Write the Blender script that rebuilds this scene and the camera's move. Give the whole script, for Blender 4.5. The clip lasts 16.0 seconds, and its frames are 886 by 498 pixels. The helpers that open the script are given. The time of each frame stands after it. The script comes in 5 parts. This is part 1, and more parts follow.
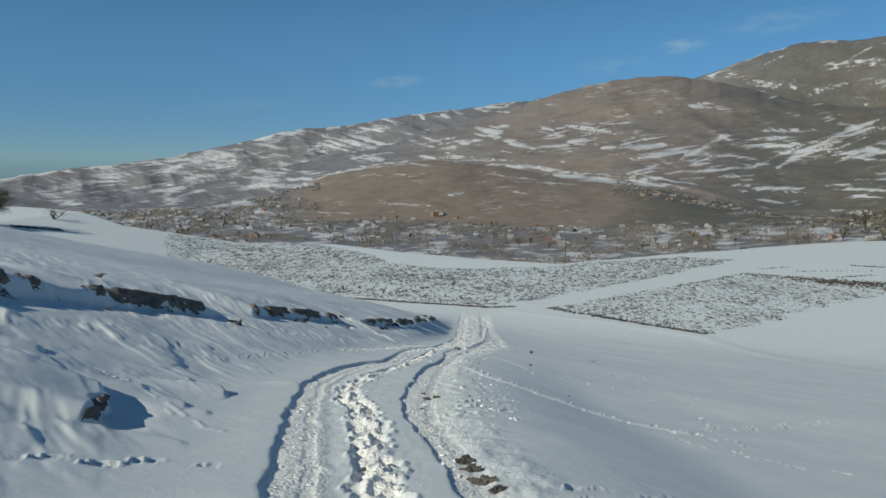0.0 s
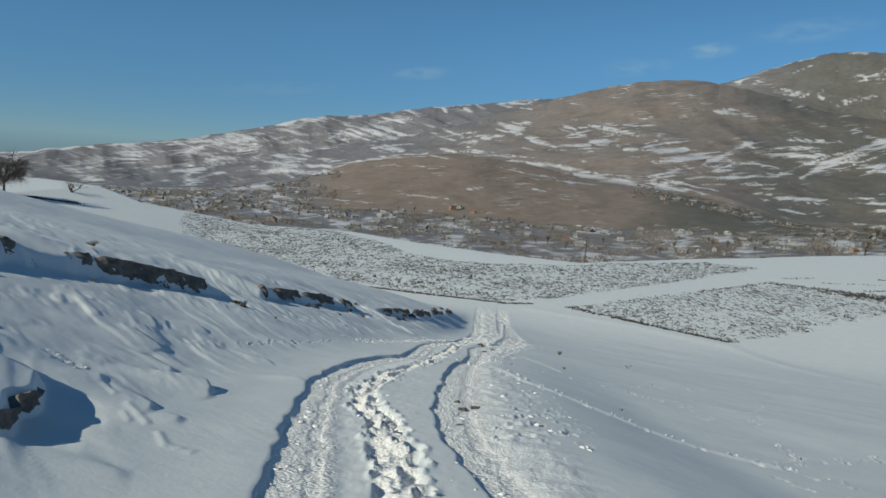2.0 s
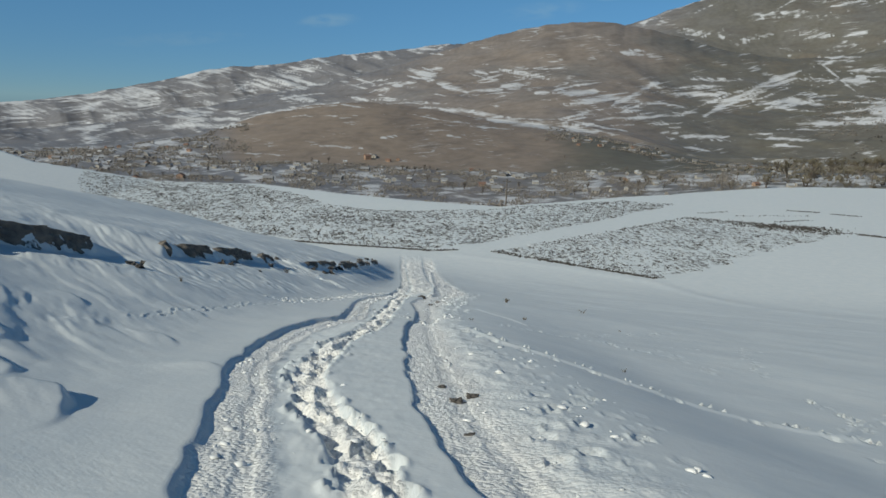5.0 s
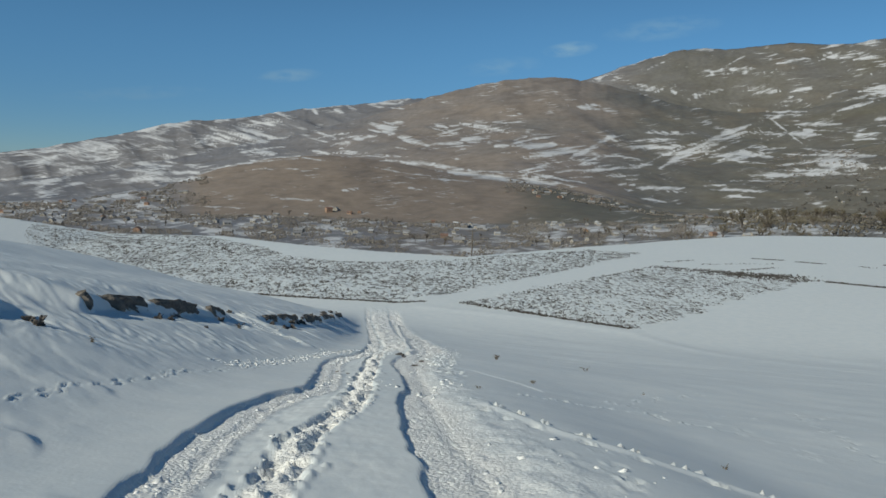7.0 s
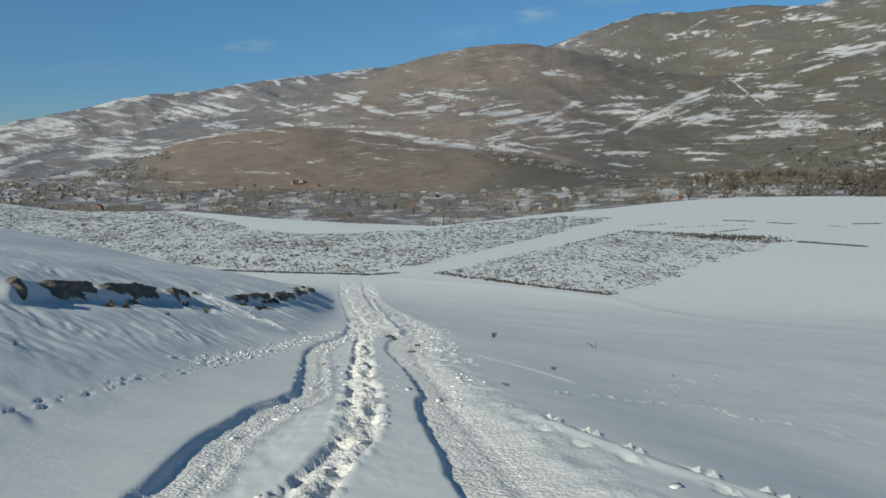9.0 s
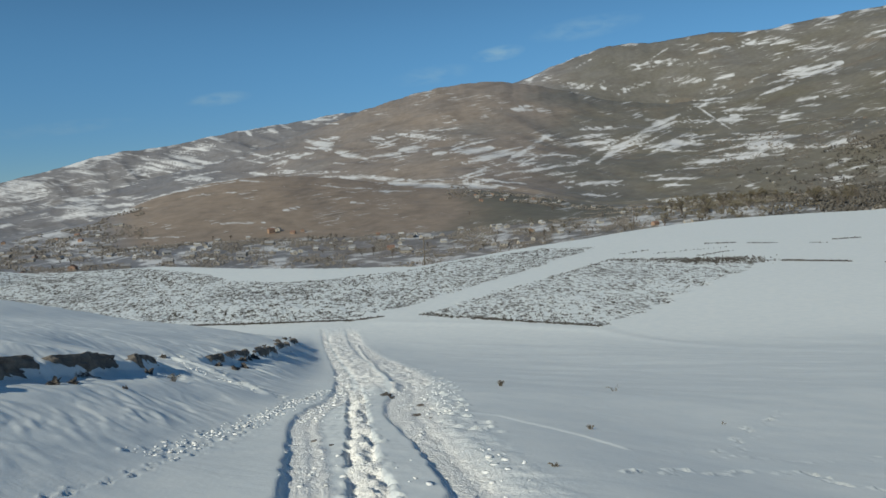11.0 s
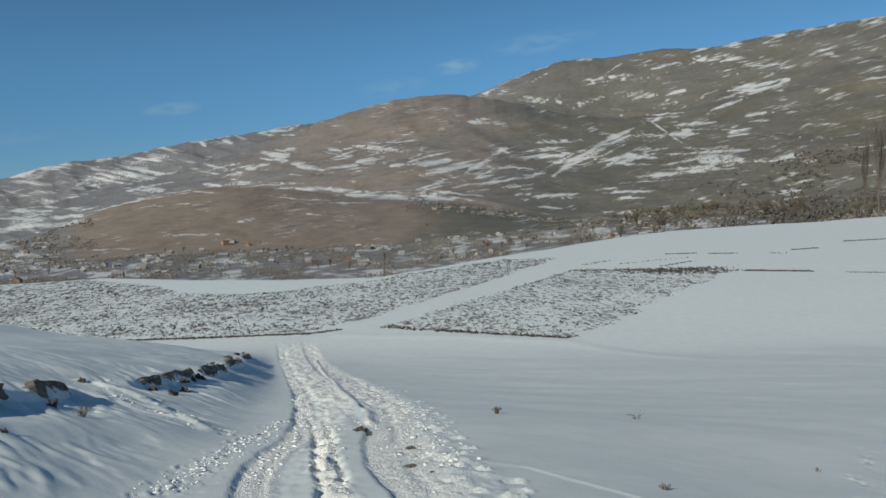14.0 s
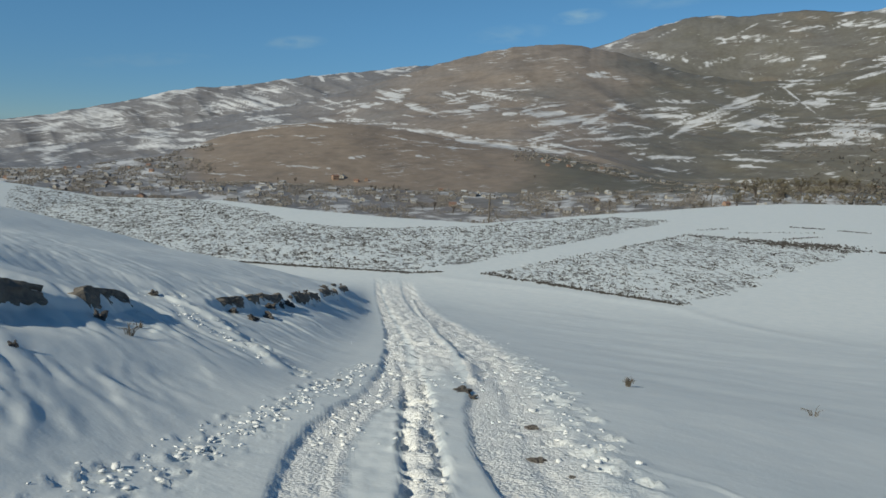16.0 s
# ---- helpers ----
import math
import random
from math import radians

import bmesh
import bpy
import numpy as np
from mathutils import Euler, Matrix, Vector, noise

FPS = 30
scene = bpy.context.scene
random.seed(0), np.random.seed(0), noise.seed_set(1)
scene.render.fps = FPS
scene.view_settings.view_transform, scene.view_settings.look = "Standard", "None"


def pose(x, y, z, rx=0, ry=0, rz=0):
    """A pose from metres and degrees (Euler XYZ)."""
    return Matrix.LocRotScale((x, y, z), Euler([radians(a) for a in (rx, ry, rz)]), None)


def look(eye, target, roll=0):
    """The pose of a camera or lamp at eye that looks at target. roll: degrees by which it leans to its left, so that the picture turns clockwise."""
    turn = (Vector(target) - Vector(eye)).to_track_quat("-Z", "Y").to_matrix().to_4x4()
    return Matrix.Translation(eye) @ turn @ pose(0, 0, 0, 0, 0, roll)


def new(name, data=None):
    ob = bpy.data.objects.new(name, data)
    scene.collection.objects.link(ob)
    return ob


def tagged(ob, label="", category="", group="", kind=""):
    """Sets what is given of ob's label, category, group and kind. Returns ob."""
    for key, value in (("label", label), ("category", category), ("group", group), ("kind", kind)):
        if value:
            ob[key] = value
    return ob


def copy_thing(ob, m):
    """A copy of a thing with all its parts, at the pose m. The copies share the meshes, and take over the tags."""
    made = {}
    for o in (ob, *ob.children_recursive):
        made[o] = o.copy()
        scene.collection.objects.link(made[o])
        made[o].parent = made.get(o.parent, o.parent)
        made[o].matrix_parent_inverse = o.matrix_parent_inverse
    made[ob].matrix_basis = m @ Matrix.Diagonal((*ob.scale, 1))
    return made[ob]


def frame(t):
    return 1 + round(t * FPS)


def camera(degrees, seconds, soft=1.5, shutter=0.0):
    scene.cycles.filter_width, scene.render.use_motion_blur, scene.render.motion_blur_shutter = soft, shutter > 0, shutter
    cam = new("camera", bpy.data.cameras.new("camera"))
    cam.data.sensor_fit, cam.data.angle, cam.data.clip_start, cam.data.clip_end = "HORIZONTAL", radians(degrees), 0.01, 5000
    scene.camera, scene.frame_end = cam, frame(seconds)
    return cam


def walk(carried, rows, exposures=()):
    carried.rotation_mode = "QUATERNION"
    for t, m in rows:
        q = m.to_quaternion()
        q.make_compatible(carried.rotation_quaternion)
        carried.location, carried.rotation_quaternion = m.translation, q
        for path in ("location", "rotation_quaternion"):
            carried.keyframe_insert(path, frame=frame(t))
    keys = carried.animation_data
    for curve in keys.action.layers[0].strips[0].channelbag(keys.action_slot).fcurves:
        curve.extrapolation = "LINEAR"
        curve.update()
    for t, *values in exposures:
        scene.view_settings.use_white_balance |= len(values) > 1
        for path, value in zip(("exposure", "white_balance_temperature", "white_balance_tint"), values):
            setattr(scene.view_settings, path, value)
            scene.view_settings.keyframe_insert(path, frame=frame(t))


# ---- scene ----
cam = camera(59.0, 16.0, soft=1.6)

PATH = [
    (0, (0.842, -0.265, 0.719), (0.842, 1.724, 0.508), 1.3),
    (0.5, (0.728, 0.433, 0.589), (0.739, 2.424, 0.402), 3.2),
    (1, (0.648, 1.008, 0.462), (0.615, 2.99, 0.2), 4.0),
    (1.5, (0.553, 1.515, 0.337), (0.525, 3.5, 0.096), 2.7),
    (2, (0.481, 1.894, 0.243), (0.442, 3.881, 0.014), 4.1),
    (2.5, (0.409, 2.253, 0.179), (0.378, 4.241, -0.04), 3.8),
    (3, (0.388, 2.53, 0.139), (0.408, 4.517, -0.079), 3.1),
    (3.5, (0.3, 2.964, 0.023), (0.34, 4.955, -0.168), 3.9),
    (4, (0.193, 3.462, -0.125), (0.056, 5.439, -0.395), 3.9),
    (4.5, (0.12, 4.053, -0.24), (0.068, 6.034, -0.507), 3.7),
    (5, (-0.001, 4.68, -0.333), (0.176, 6.642, -0.679), 2.4),
    (5.2, (-0.033, 4.903, -0.406), (0.199, 6.861, -0.744), 1.9),
    (7.3, (-0.257, 8.301, -1.03), (0.027, 10.271, -1.227), 2.6),
    (7.5, (-0.302, 8.543, -1.053), (-0.033, 10.516, -1.241), 3.6),
    (8, (-0.344, 9.042, -1.157), (-0.113, 11.022, -1.319), 3.8),
    (8.5, (-0.38, 9.575, -1.236), (-0.041, 11.533, -1.465), 0.6),
    (9, (-0.424, 10.047, -1.263), (-0.073, 11.995, -1.548), 1.0),
    (9.5, (-0.417, 10.472, -1.287), (-0.074, 12.432, -1.49), 1.1),
    (10, (-0.381, 10.915, -1.352), (-0.011, 12.872, -1.535), -0.9),
    (10.2, (-0.415, 11.134, -1.385), (-0.008, 13.083, -1.577), -2.3),
    (12.3, (-0.363, 13.336, -1.695), (0.045, 15.286, -1.872), -2.0),
    (12.5, (-0.368, 13.518, -1.74), (0.087, 15.452, -1.964), -2.1),
    (13, (-0.35, 14.007, -1.774), (0.103, 15.949, -1.93), -0.1),
    (13.5, (-0.295, 14.532, -1.879), (0.132, 16.476, -2.074), -1.2),
    (14, (-0.269, 15.118, -2.007), (0.245, 17.044, -2.166), -2.0),
    (14.5, (-0.241, 15.703, -2.115), (0.262, 17.621, -2.375), 0.9),
    (15, (-0.177, 16.334, -2.216), (0.301, 18.266, -2.42), 1.4),
    (15.5, (-0.119, 16.982, -2.432), (0.227, 18.945, -2.594), 3.4),
    (16, (-0.057, 17.722, -2.608), (0.199, 19.684, -2.897), 2.5),
]
walk(cam, [(t, look(eye, target, roll)) for t, eye, target, roll in PATH], [(0, 0.09, 6700, 2), (7.5, 0.04, 6700, 2), (9, 0.10, 6790, 2), (10, 0.14, 6790, 2), (12.5, 0.17, 6790, 2), (13.2, 0.09, 6790, 2), (16, 0.11, 6790, 2)])

# ---- world, sun ----
SUN_AZ, SUN_EL = radians(-125), radians(32)      # the sun stands to the west, a little behind the start of the walk
to_sun = Vector((math.sin(SUN_AZ) * math.cos(SUN_EL), math.cos(SUN_AZ) * math.cos(SUN_EL), math.sin(SUN_EL)))
sun = new("sun", bpy.data.lights.new("sun", "SUN"))
sun.data.energy, sun.data.angle, sun.data.color = 3.1, radians(0.53), (1.0, 0.94, 0.83)
sun.rotation_euler = to_sun.to_track_quat("Z", "Y").to_euler()

world = bpy.data.worlds.new("winter_sky")
scene.world = world
world.use_nodes = True
wn, wl = world.node_tree.nodes, world.node_tree.links
wn.clear()
w_out, w_bg, w_sky = wn.new("ShaderNodeOutputWorld"), wn.new("ShaderNodeBackground"), wn.new("ShaderNodeTexSky")
w_sky.sky_type, w_sky.sun_disc = "NISHITA", False
w_sky.sun_elevation, w_sky.sun_rotation = SUN_EL, SUN_AZ
w_sky.altitude, w_sky.air_density, w_sky.dust_density, w_sky.ozone_density = 3000, 0.62, 0.0, 4.0
w_bg.inputs["Strength"].default_value = 0.104
wl.new(w_bg.outputs[0], w_out.inputs[0])


def cloud_mask(nodes, links, coord, az, el, wide, tall):
    """A small torn cloud of that size, in degrees, at that azimuth and elevation of the sky."""
    a, e = radians(az), radians(el)
    fwd = Vector((math.sin(a) * math.cos(e), math.cos(a) * math.cos(e), math.sin(e)))
    side = Vector((math.cos(a), -math.sin(a), 0))
    up = side.cross(fwd)
    total = None
    for axis, size in ((side + up * 0.12, wide), (up - side * 0.12, tall)):
        d = nodes.new("ShaderNodeVectorMath")
        d.operation = "DOT_PRODUCT"
        d.inputs[1].default_value = axis
        links.new(coord, d.inputs[0])
        sub = nodes.new("ShaderNodeMath")
        sub.operation = "SUBTRACT"
        sub.inputs[1].default_value = fwd.dot(axis)
        links.new(d.outputs["Value"], sub.inputs[0])
        div = nodes.new("ShaderNodeMath")
        div.operation = "DIVIDE"
        div.inputs[1].default_value = radians(size)
        links.new(sub.outputs[0], div.inputs[0])
        sq = nodes.new("ShaderNodeMath")
        sq.operation = "POWER"
        sq.inputs[1].default_value = 2
        ab = nodes.new("ShaderNodeMath")
        ab.operation = "ABSOLUTE"
        links.new(div.outputs[0], ab.inputs[0])
        links.new(ab.outputs[0], sq.inputs[0])
        if total is None:
            total = sq.outputs[0]
        else:
            add = nodes.new("ShaderNodeMath")
            links.new(total, add.inputs[0])
            links.new(sq.outputs[0], add.inputs[1])
            total = add.outputs[0]
    return total


w_co = wn.new("ShaderNodeTexCoord")
w_noise = wn.new("ShaderNodeTexNoise")
w_noise.inputs["Scale"].default_value, w_noise.inputs["Detail"].default_value = 38, 6
w_map = wn.new("ShaderNodeMapping")
w_map.inputs["Scale"].default_value = (1, 1, 2.6)
wl.new(w_co.outputs["Generated"], w_map.inputs["Vector"])
wl.new(w_map.outputs[0], w_noise.inputs["Vector"])
sky_out = w_sky.outputs[0]
for az, el, wide, tall, strength in ((-3.6, 5.9, 2.4, 0.5, 0.2), (16.3, 8.5, 1.9, 0.55, 0.30), (22.5, 9.9, 4.0, 0.8, 0.14), (11.5, 7.2, 3.0, 0.7, 0.12),
                                     (-14, 4.0, 5.0, 0.5, 0.10)):
    m = cloud_mask(wn, wl, w_co.outputs["Generated"], az, el, wide, tall)
    f = wn.new("ShaderNodeMapRange")
    f.inputs["From Min"].default_value, f.inputs["From Max"].default_value = 1.1, 0.0
    f.inputs["To Min"].default_value, f.inputs["To Max"].default_value = 0.0, 1.0
    wl.new(m, f.inputs["Value"])
    mul = wn.new("ShaderNodeMath")
    mul.operation = "MULTIPLY"
    nr = wn.new("ShaderNodeMapRange")
    nr.inputs["From Min"].default_value, nr.inputs["From Max"].default_value = 0.35, 0.62
    nr.inputs["To Max"].default_value = strength
    wl.new(w_noise.outputs["Fac"], nr.inputs["Value"])
    wl.new(f.outputs[0], mul.inputs[0])
    wl.new(nr.outputs[0], mul.inputs[1])
    mx = wn.new("ShaderNodeMix")
    mx.data_type = "RGBA"
    wl.new(mul.outputs[0], mx.inputs["Factor"])
    wl.new(sky_out, mx.inputs["A"])
    mx.inputs["B"].default_value = (6.0, 5.6, 5.9, 1)
    sky_out = mx.outputs["Result"]
w_tone = wn.new("ShaderNodeMix")          # the clear winter air: a little bluer than the sky model
w_tone.data_type, w_tone.blend_type = "RGBA", "MULTIPLY"
w_tone.inputs["Factor"].default_value = 1.0
wl.new(sky_out, w_tone.inputs["A"])
w_tone.inputs["B"].default_value = (0.74, 0.985, 0.95, 1)
w_axis = wn.new("ShaderNodeSeparateXYZ")   # grey winter haze low over the horizon
wl.new(w_co.outputs["Generated"], w_axis.inputs[0])
w_low = wn.new("ShaderNodeMapRange")
w_low.interpolation_type = "SMOOTHSTEP"
w_low.inputs["From Min"].default_value, w_low.inputs["From Max"].default_value = -0.05, 0.2
wl.new(w_axis.outputs[2], w_low.inputs["Value"])
w_haze = wn.new("ShaderNodeMix")
w_haze.data_type = "RGBA"
wl.new(w_low.outputs[0], w_haze.inputs["Factor"])
w_haze.inputs["A"].default_value, w_haze.inputs["B"].default_value = (0.48, 0.41, 0.47, 1), (0.95, 1, 1, 1)
w_mul = wn.new("ShaderNodeMix")
w_mul.data_type, w_mul.blend_type = "RGBA", "MULTIPLY"
w_mul.inputs["Factor"].default_value = 1.0
wl.new(w_tone.outputs["Result"], w_mul.inputs["A"])
wl.new(w_haze.outputs["Result"], w_mul.inputs["B"])
wl.new(w_mul.outputs["Result"], w_bg.inputs["Color"])


# ---- materials ----
class Nodes:
    """A small helper round one material's node tree."""

    def __init__(self, name, rough=0.8):
        self.mat = bpy.data.materials.new(name)
        self.mat.use_nodes = True
        self.n, self.l = self.mat.node_tree.nodes, self.mat.node_tree.links
        self.bsdf = self.n["Principled BSDF"]
        self.bsdf.inputs["Roughness"].default_value = rough
        self.bsdf.inputs["Specular IOR Level"].default_value = 0.25

    def link(self, a, b):
        self.l.new(a, b)

    def coord(self):
        return self.n.new("ShaderNodeTexCoord").outputs["Object"]

    def noise(self, scale, detail=4, rough=0.55, stretch=None, vector=None):
        tex = self.n.new("ShaderNodeTexNoise")
        tex.inputs["Scale"].default_value, tex.inputs["Detail"].default_value, tex.inputs["Roughness"].default_value = scale, detail, rough
        vector = vector or self.coord()
        if stretch:
            mp = self.n.new("ShaderNodeMapping")
            mp.inputs["Scale"].default_value = stretch
            self.link(vector, mp.inputs["Vector"])
            vector = mp.outputs[0]
        self.link(vector, tex.inputs["Vector"])
        return tex.outputs["Fac"]

    def remap(self, value, a, b, c=0.0, d=1.0):
        m = self.n.new("ShaderNodeMapRange")
        for key, v in (("From Min", a), ("From Max", b), ("To Min", c), ("To Max", d)):
            m.inputs[key].default_value = v
        self.link(value, m.inputs["Value"])
        return m.outputs[0]

    def math(self, op, a, b):
        m = self.n.new("ShaderNodeMath")
        m.operation = op
        for i, v in enumerate((a, b)):
            if isinstance(v, (int, float)):
                m.inputs[i].default_value = v
            else:
                self.link(v, m.inputs[i])
        return m.outputs[0]

    def mix(self, fac, a, b):
        m = self.n.new("ShaderNodeMix")
        m.data_type = "RGBA"
        if isinstance(fac, (int, float)):
            m.inputs["Factor"].default_value = fac
        else:
            self.link(fac, m.inputs["Factor"])
        for key, v in (("A", a), ("B", b)):
            if isinstance(v, tuple):
                m.inputs[key].default_value = (*v, 1)
            else:
                self.link(v, m.inputs[key])
        return m.outputs["Result"]

    def attr(self, name):
        a = self.n.new("ShaderNodeAttribute")
        a.attribute_name = name
        return a.outputs["Fac"]

    def island(self):
        return self.n.new("ShaderNodeNewGeometry").outputs["Random Per Island"]

    def each(self):
        return self.n.new("ShaderNodeObjectInfo").outputs["Random"]

    def colour(self, c):
        self.link(c, self.bsdf.inputs["Base Color"])

    def bump(self, value, strength, distance):
        b = self.n.new("ShaderNodeBump")
        b.inputs["Strength"].default_value, b.inputs["Distance"].default_value = strength, distance
        self.link(value, b.inputs["Height"])
        self.link(b.outputs[0], self.bsdf.inputs["Normal"])


def plain(name, a, b, scale=6.0, rough=0.85, vary="", bump=0.0, size=0.02):
    """A material between two colours, mottled by noise, with a shade of its own for each island or object."""
    m = Nodes(name, rough)
    f = m.remap(m.noise(scale, 5), 0.3, 0.7)
    if vary == "island":
        f = m.math("MULTIPLY", m.math("ADD", f, m.island()), 0.5)
    if vary == "object":
        f = m.math("MULTIPLY", m.math("ADD", f, m.each()), 0.5)
    m.colour(m.mix(f, a, b))
    if bump:
        m.bump(m.noise(scale * 4, 5), bump, size)
    return m.mat


def ground_material():
    """Snow, bare soil and dry winter grass; the cover comes from the ground's own attributes."""
    m = Nodes("snowy_ground", 0.6)
    co = m.coord()
    fine = m.noise(30, 5, 0.6, vector=co)
    drift = m.noise(1.3, 4, vector=co)
    snow = m.mix(m.remap(drift, 0.3, 0.7), (0.70, 0.745, 0.765), (0.77, 0.80, 0.805))
    # churned snow tinted pale and warm: sunlit grain painted into the colour
    snow = m.mix(m.remap(m.math("ADD", m.attr("rough"), m.math("MULTIPLY", m.math("SUBTRACT", fine, 0.5), 0.8)), 0.25, 0.75), snow, (0.93, 0.92, 0.89))
    snow = m.mix(m.math("MULTIPLY", m.attr("dirty"), m.remap(fine, 0.35, 0.7, 0.2, 1)), snow, (0.52, 0.48, 0.43))
    soil = m.mix(m.remap(m.noise(9, 5, vector=co), 0.3, 0.7), (0.035, 0.027, 0.022), (0.10, 0.075, 0.055))
    near = m.mix(m.remap(m.math("ADD", m.attr("soil"), m.math("MULTIPLY", m.math("SUBTRACT", m.noise(14, 4, vector=co), 0.5), 0.7)), 0.42, 0.58), snow, soil)
    furrows = m.noise(2.6, 4, 0.6, stretch=(0.9, 0.4, 0.5), vector=co)
    ploughed = m.math("MULTIPLY", m.attr("field"), m.remap(m.math("ADD", furrows, m.math("MULTIPLY", m.noise(0.12, 3, vector=co), 0.35)), 0.70, 0.76))
    near = m.mix(m.math("MULTIPLY", ploughed, 0.72), near, soil)
    # dry hillsides beyond the terrace: grass, thin soil and old drifts that follow the contours
    sep = m.n.new("ShaderNodeSeparateXYZ")
    m.link(co, sep.inputs[0])
    px, py, pz = sep.outputs
    dist = m.math("SQRT", m.math("ADD", m.math("MULTIPLY", px, px), m.math("MULTIPLY", py, py)), 0)
    round_ = m.math("MULTIPLY", m.math("ARCTAN2", px, py), 57.3)
    rise = m.math("MULTIPLY", m.math("DIVIDE", m.math("ADD", pz, 0.7), dist), 57.3)

    w_in = m.n.new("ShaderNodeCombineXYZ")
    m.link(m.math("MULTIPLY", round_, 0.22), w_in.inputs[0])
    m.link(m.math("MULTIPLY", rise, 0.6), w_in.inputs[1])
    warp = m.math("MULTIPLY", m.math("SUBTRACT", m.noise(1.0, 3, 0.5, vector=w_in.outputs[0]), 0.5), 0.7)
    crowd = m.remap(m.noise(1.7, 2, 0.5, vector=w_in.outputs[0]), 0.38, 0.62, -0.13, 0.10)

    # drifts fall towards the east on the west range and rise towards the east on the right-hand slopes
    bent = m.remap(round_, 0.0, 25.0, 0.0, 25.0)
    lean = m.math("ADD", m.math("MULTIPLY", m.math("MULTIPLY", bent, bent), 0.012), m.math("MULTIPLY", m.math("MAXIMUM", m.math("SUBTRACT", round_, 25.0), 0.0), 0.6))
    lean = m.math("ADD", lean, m.math("MULTIPLY", round_, -0.25))

    def drifts(ka, kc, detail, rough):
        """Fine noise drawn out along the old drifts."""
        w = m.n.new("ShaderNodeCombineXYZ")
        m.link(m.math("MULTIPLY", round_, ka), w.inputs[0])
        m.link(m.math("MULTIPLY", m.math("SUBTRACT", m.math("ADD", rise, warp), lean), kc), w.inputs[1])
        m.link(m.math("MULTIPLY", dist, 0.0008), w.inputs[2])
        return m.math("SUBTRACT", m.noise(1.0, detail, rough, vector=w.outputs[0]), 0.5)

    def contour(ka, kb, kc, kd, detail, rough):
        """Noise drawn out along the contours."""
        u = m.math("ADD", m.math("MULTIPLY", round_, ka), m.math("MULTIPLY", rise, kb))
        v = m.math("ADD", m.math("MULTIPLY", m.math("ADD", rise, warp), kc), m.math("MULTIPLY", round_, kd))
        w = m.n.new("ShaderNodeCombineXYZ")
        for i, o in enumerate((u, v, m.math("MULTIPLY", dist, 0.0006))):
            m.link(o, w.inputs[i])
        return m.math("SUBTRACT", m.noise(1.0, detail, rough, vector=w.outputs[0]), 0.5)

    patch = m.noise(0.006, 6, 0.6, vector=co)
    tuft = m.noise(0.05, 7, 0.7, vector=co)
    # hill tones are greyed and cooled: distance haze put into the base colour
    brown = m.mix(m.remap(tuft, 0.25, 0.75), (0.215, 0.168, 0.132), (0.335, 0.272, 0.220))
    olive = m.mix(m.remap(tuft, 0.25, 0.75), (0.112, 0.103, 0.079), (0.192, 0.176, 0.136))
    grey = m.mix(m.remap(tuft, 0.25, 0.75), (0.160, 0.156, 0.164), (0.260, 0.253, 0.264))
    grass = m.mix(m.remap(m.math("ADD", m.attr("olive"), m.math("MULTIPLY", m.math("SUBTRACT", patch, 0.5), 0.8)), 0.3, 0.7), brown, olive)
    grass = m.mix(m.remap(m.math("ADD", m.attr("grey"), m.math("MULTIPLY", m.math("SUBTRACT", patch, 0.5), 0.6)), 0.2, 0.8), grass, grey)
    grass = m.mix(m.remap(contour(0.5, 0.4, 3.2, -0.5, 5, 0.6), 0.0, 0.25), grass, m.mix(0.6, grass, (0.12, 0.10, 0.085)))
    lines = contour(0.20, 0.35, 2.2, -0.36, 4, 0.55)
    gullies = contour(0.34, 0.0, 4.6, 0.72, 3, 0.5)
    west = m.math("MULTIPLY", m.remap(round_, 9.0, 3.0), m.remap(rise, 0.2, 1.2))

    def thread(c, half):
        """Thin lines where the noise passes its middle."""
        return m.remap(m.math("ABSOLUTE", c, 0), half, 0.0)

    threads = m.math("MAXIMUM", thread(contour(0.13, 0.2, 2.0, -0.36, 2, 0.4), 0.030), thread(contour(0.17, 0.1, 3.2, -0.42, 2, 0.4), 0.036))
    threads = m.math("MULTIPLY", threads, m.remap(contour(0.5, 0.5, 1.3, 0.2, 2, 0.5), -0.08, 0.12))
    cover = m.math("ADD", m.attr("patchy"), m.math("MULTIPLY", lines, 0.34))
    cover = m.math("ADD", cover, m.math("MULTIPLY", threads, m.remap(west, 0, 1, 0.26, 0.14)))
    cover = m.math("ADD", cover, m.math("MULTIPLY", crowd, 0.5))
    cover = m.math("ADD", cover, m.math("MULTIPLY", m.math("MULTIPLY", gullies, west), 0.6))
    cover = m.math("ADD", cover, m.math("ADD", m.math("MULTIPLY", drifts(0.55, 4.5, 4, 0.6), 0.42), m.math("MULTIPLY", drifts(1.5, 15.0, 3, 0.6), 0.42)))
    far = m.mix(m.remap(cover, 0.455, 0.635), grass, (0.62, 0.62, 0.635))
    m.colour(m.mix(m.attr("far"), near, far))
    crumb = m.n.new("ShaderNodeTexVoronoi")
    crumb.inputs["Scale"].default_value = 32
    m.link(co, crumb.inputs["Vector"])
    grain = m.math("ADD", fine, m.math("MULTIPLY", crumb.outputs["Distance"], -0.7))
    relief = m.math("ADD", m.math("MULTIPLY", grain, m.remap(m.attr("rough"), 0, 1, 0.03, 0.65)), m.math("MULTIPLY", m.noise(5, 4, vector=co), m.remap(m.attr("rough"), 0, 1, 0.25, 1.6)))
    turn = m.n.new("ShaderNodeMapping")
    turn.inputs["Rotation"].default_value = (0, 0, radians(53.1))
    m.link(co, turn.inputs["Vector"])
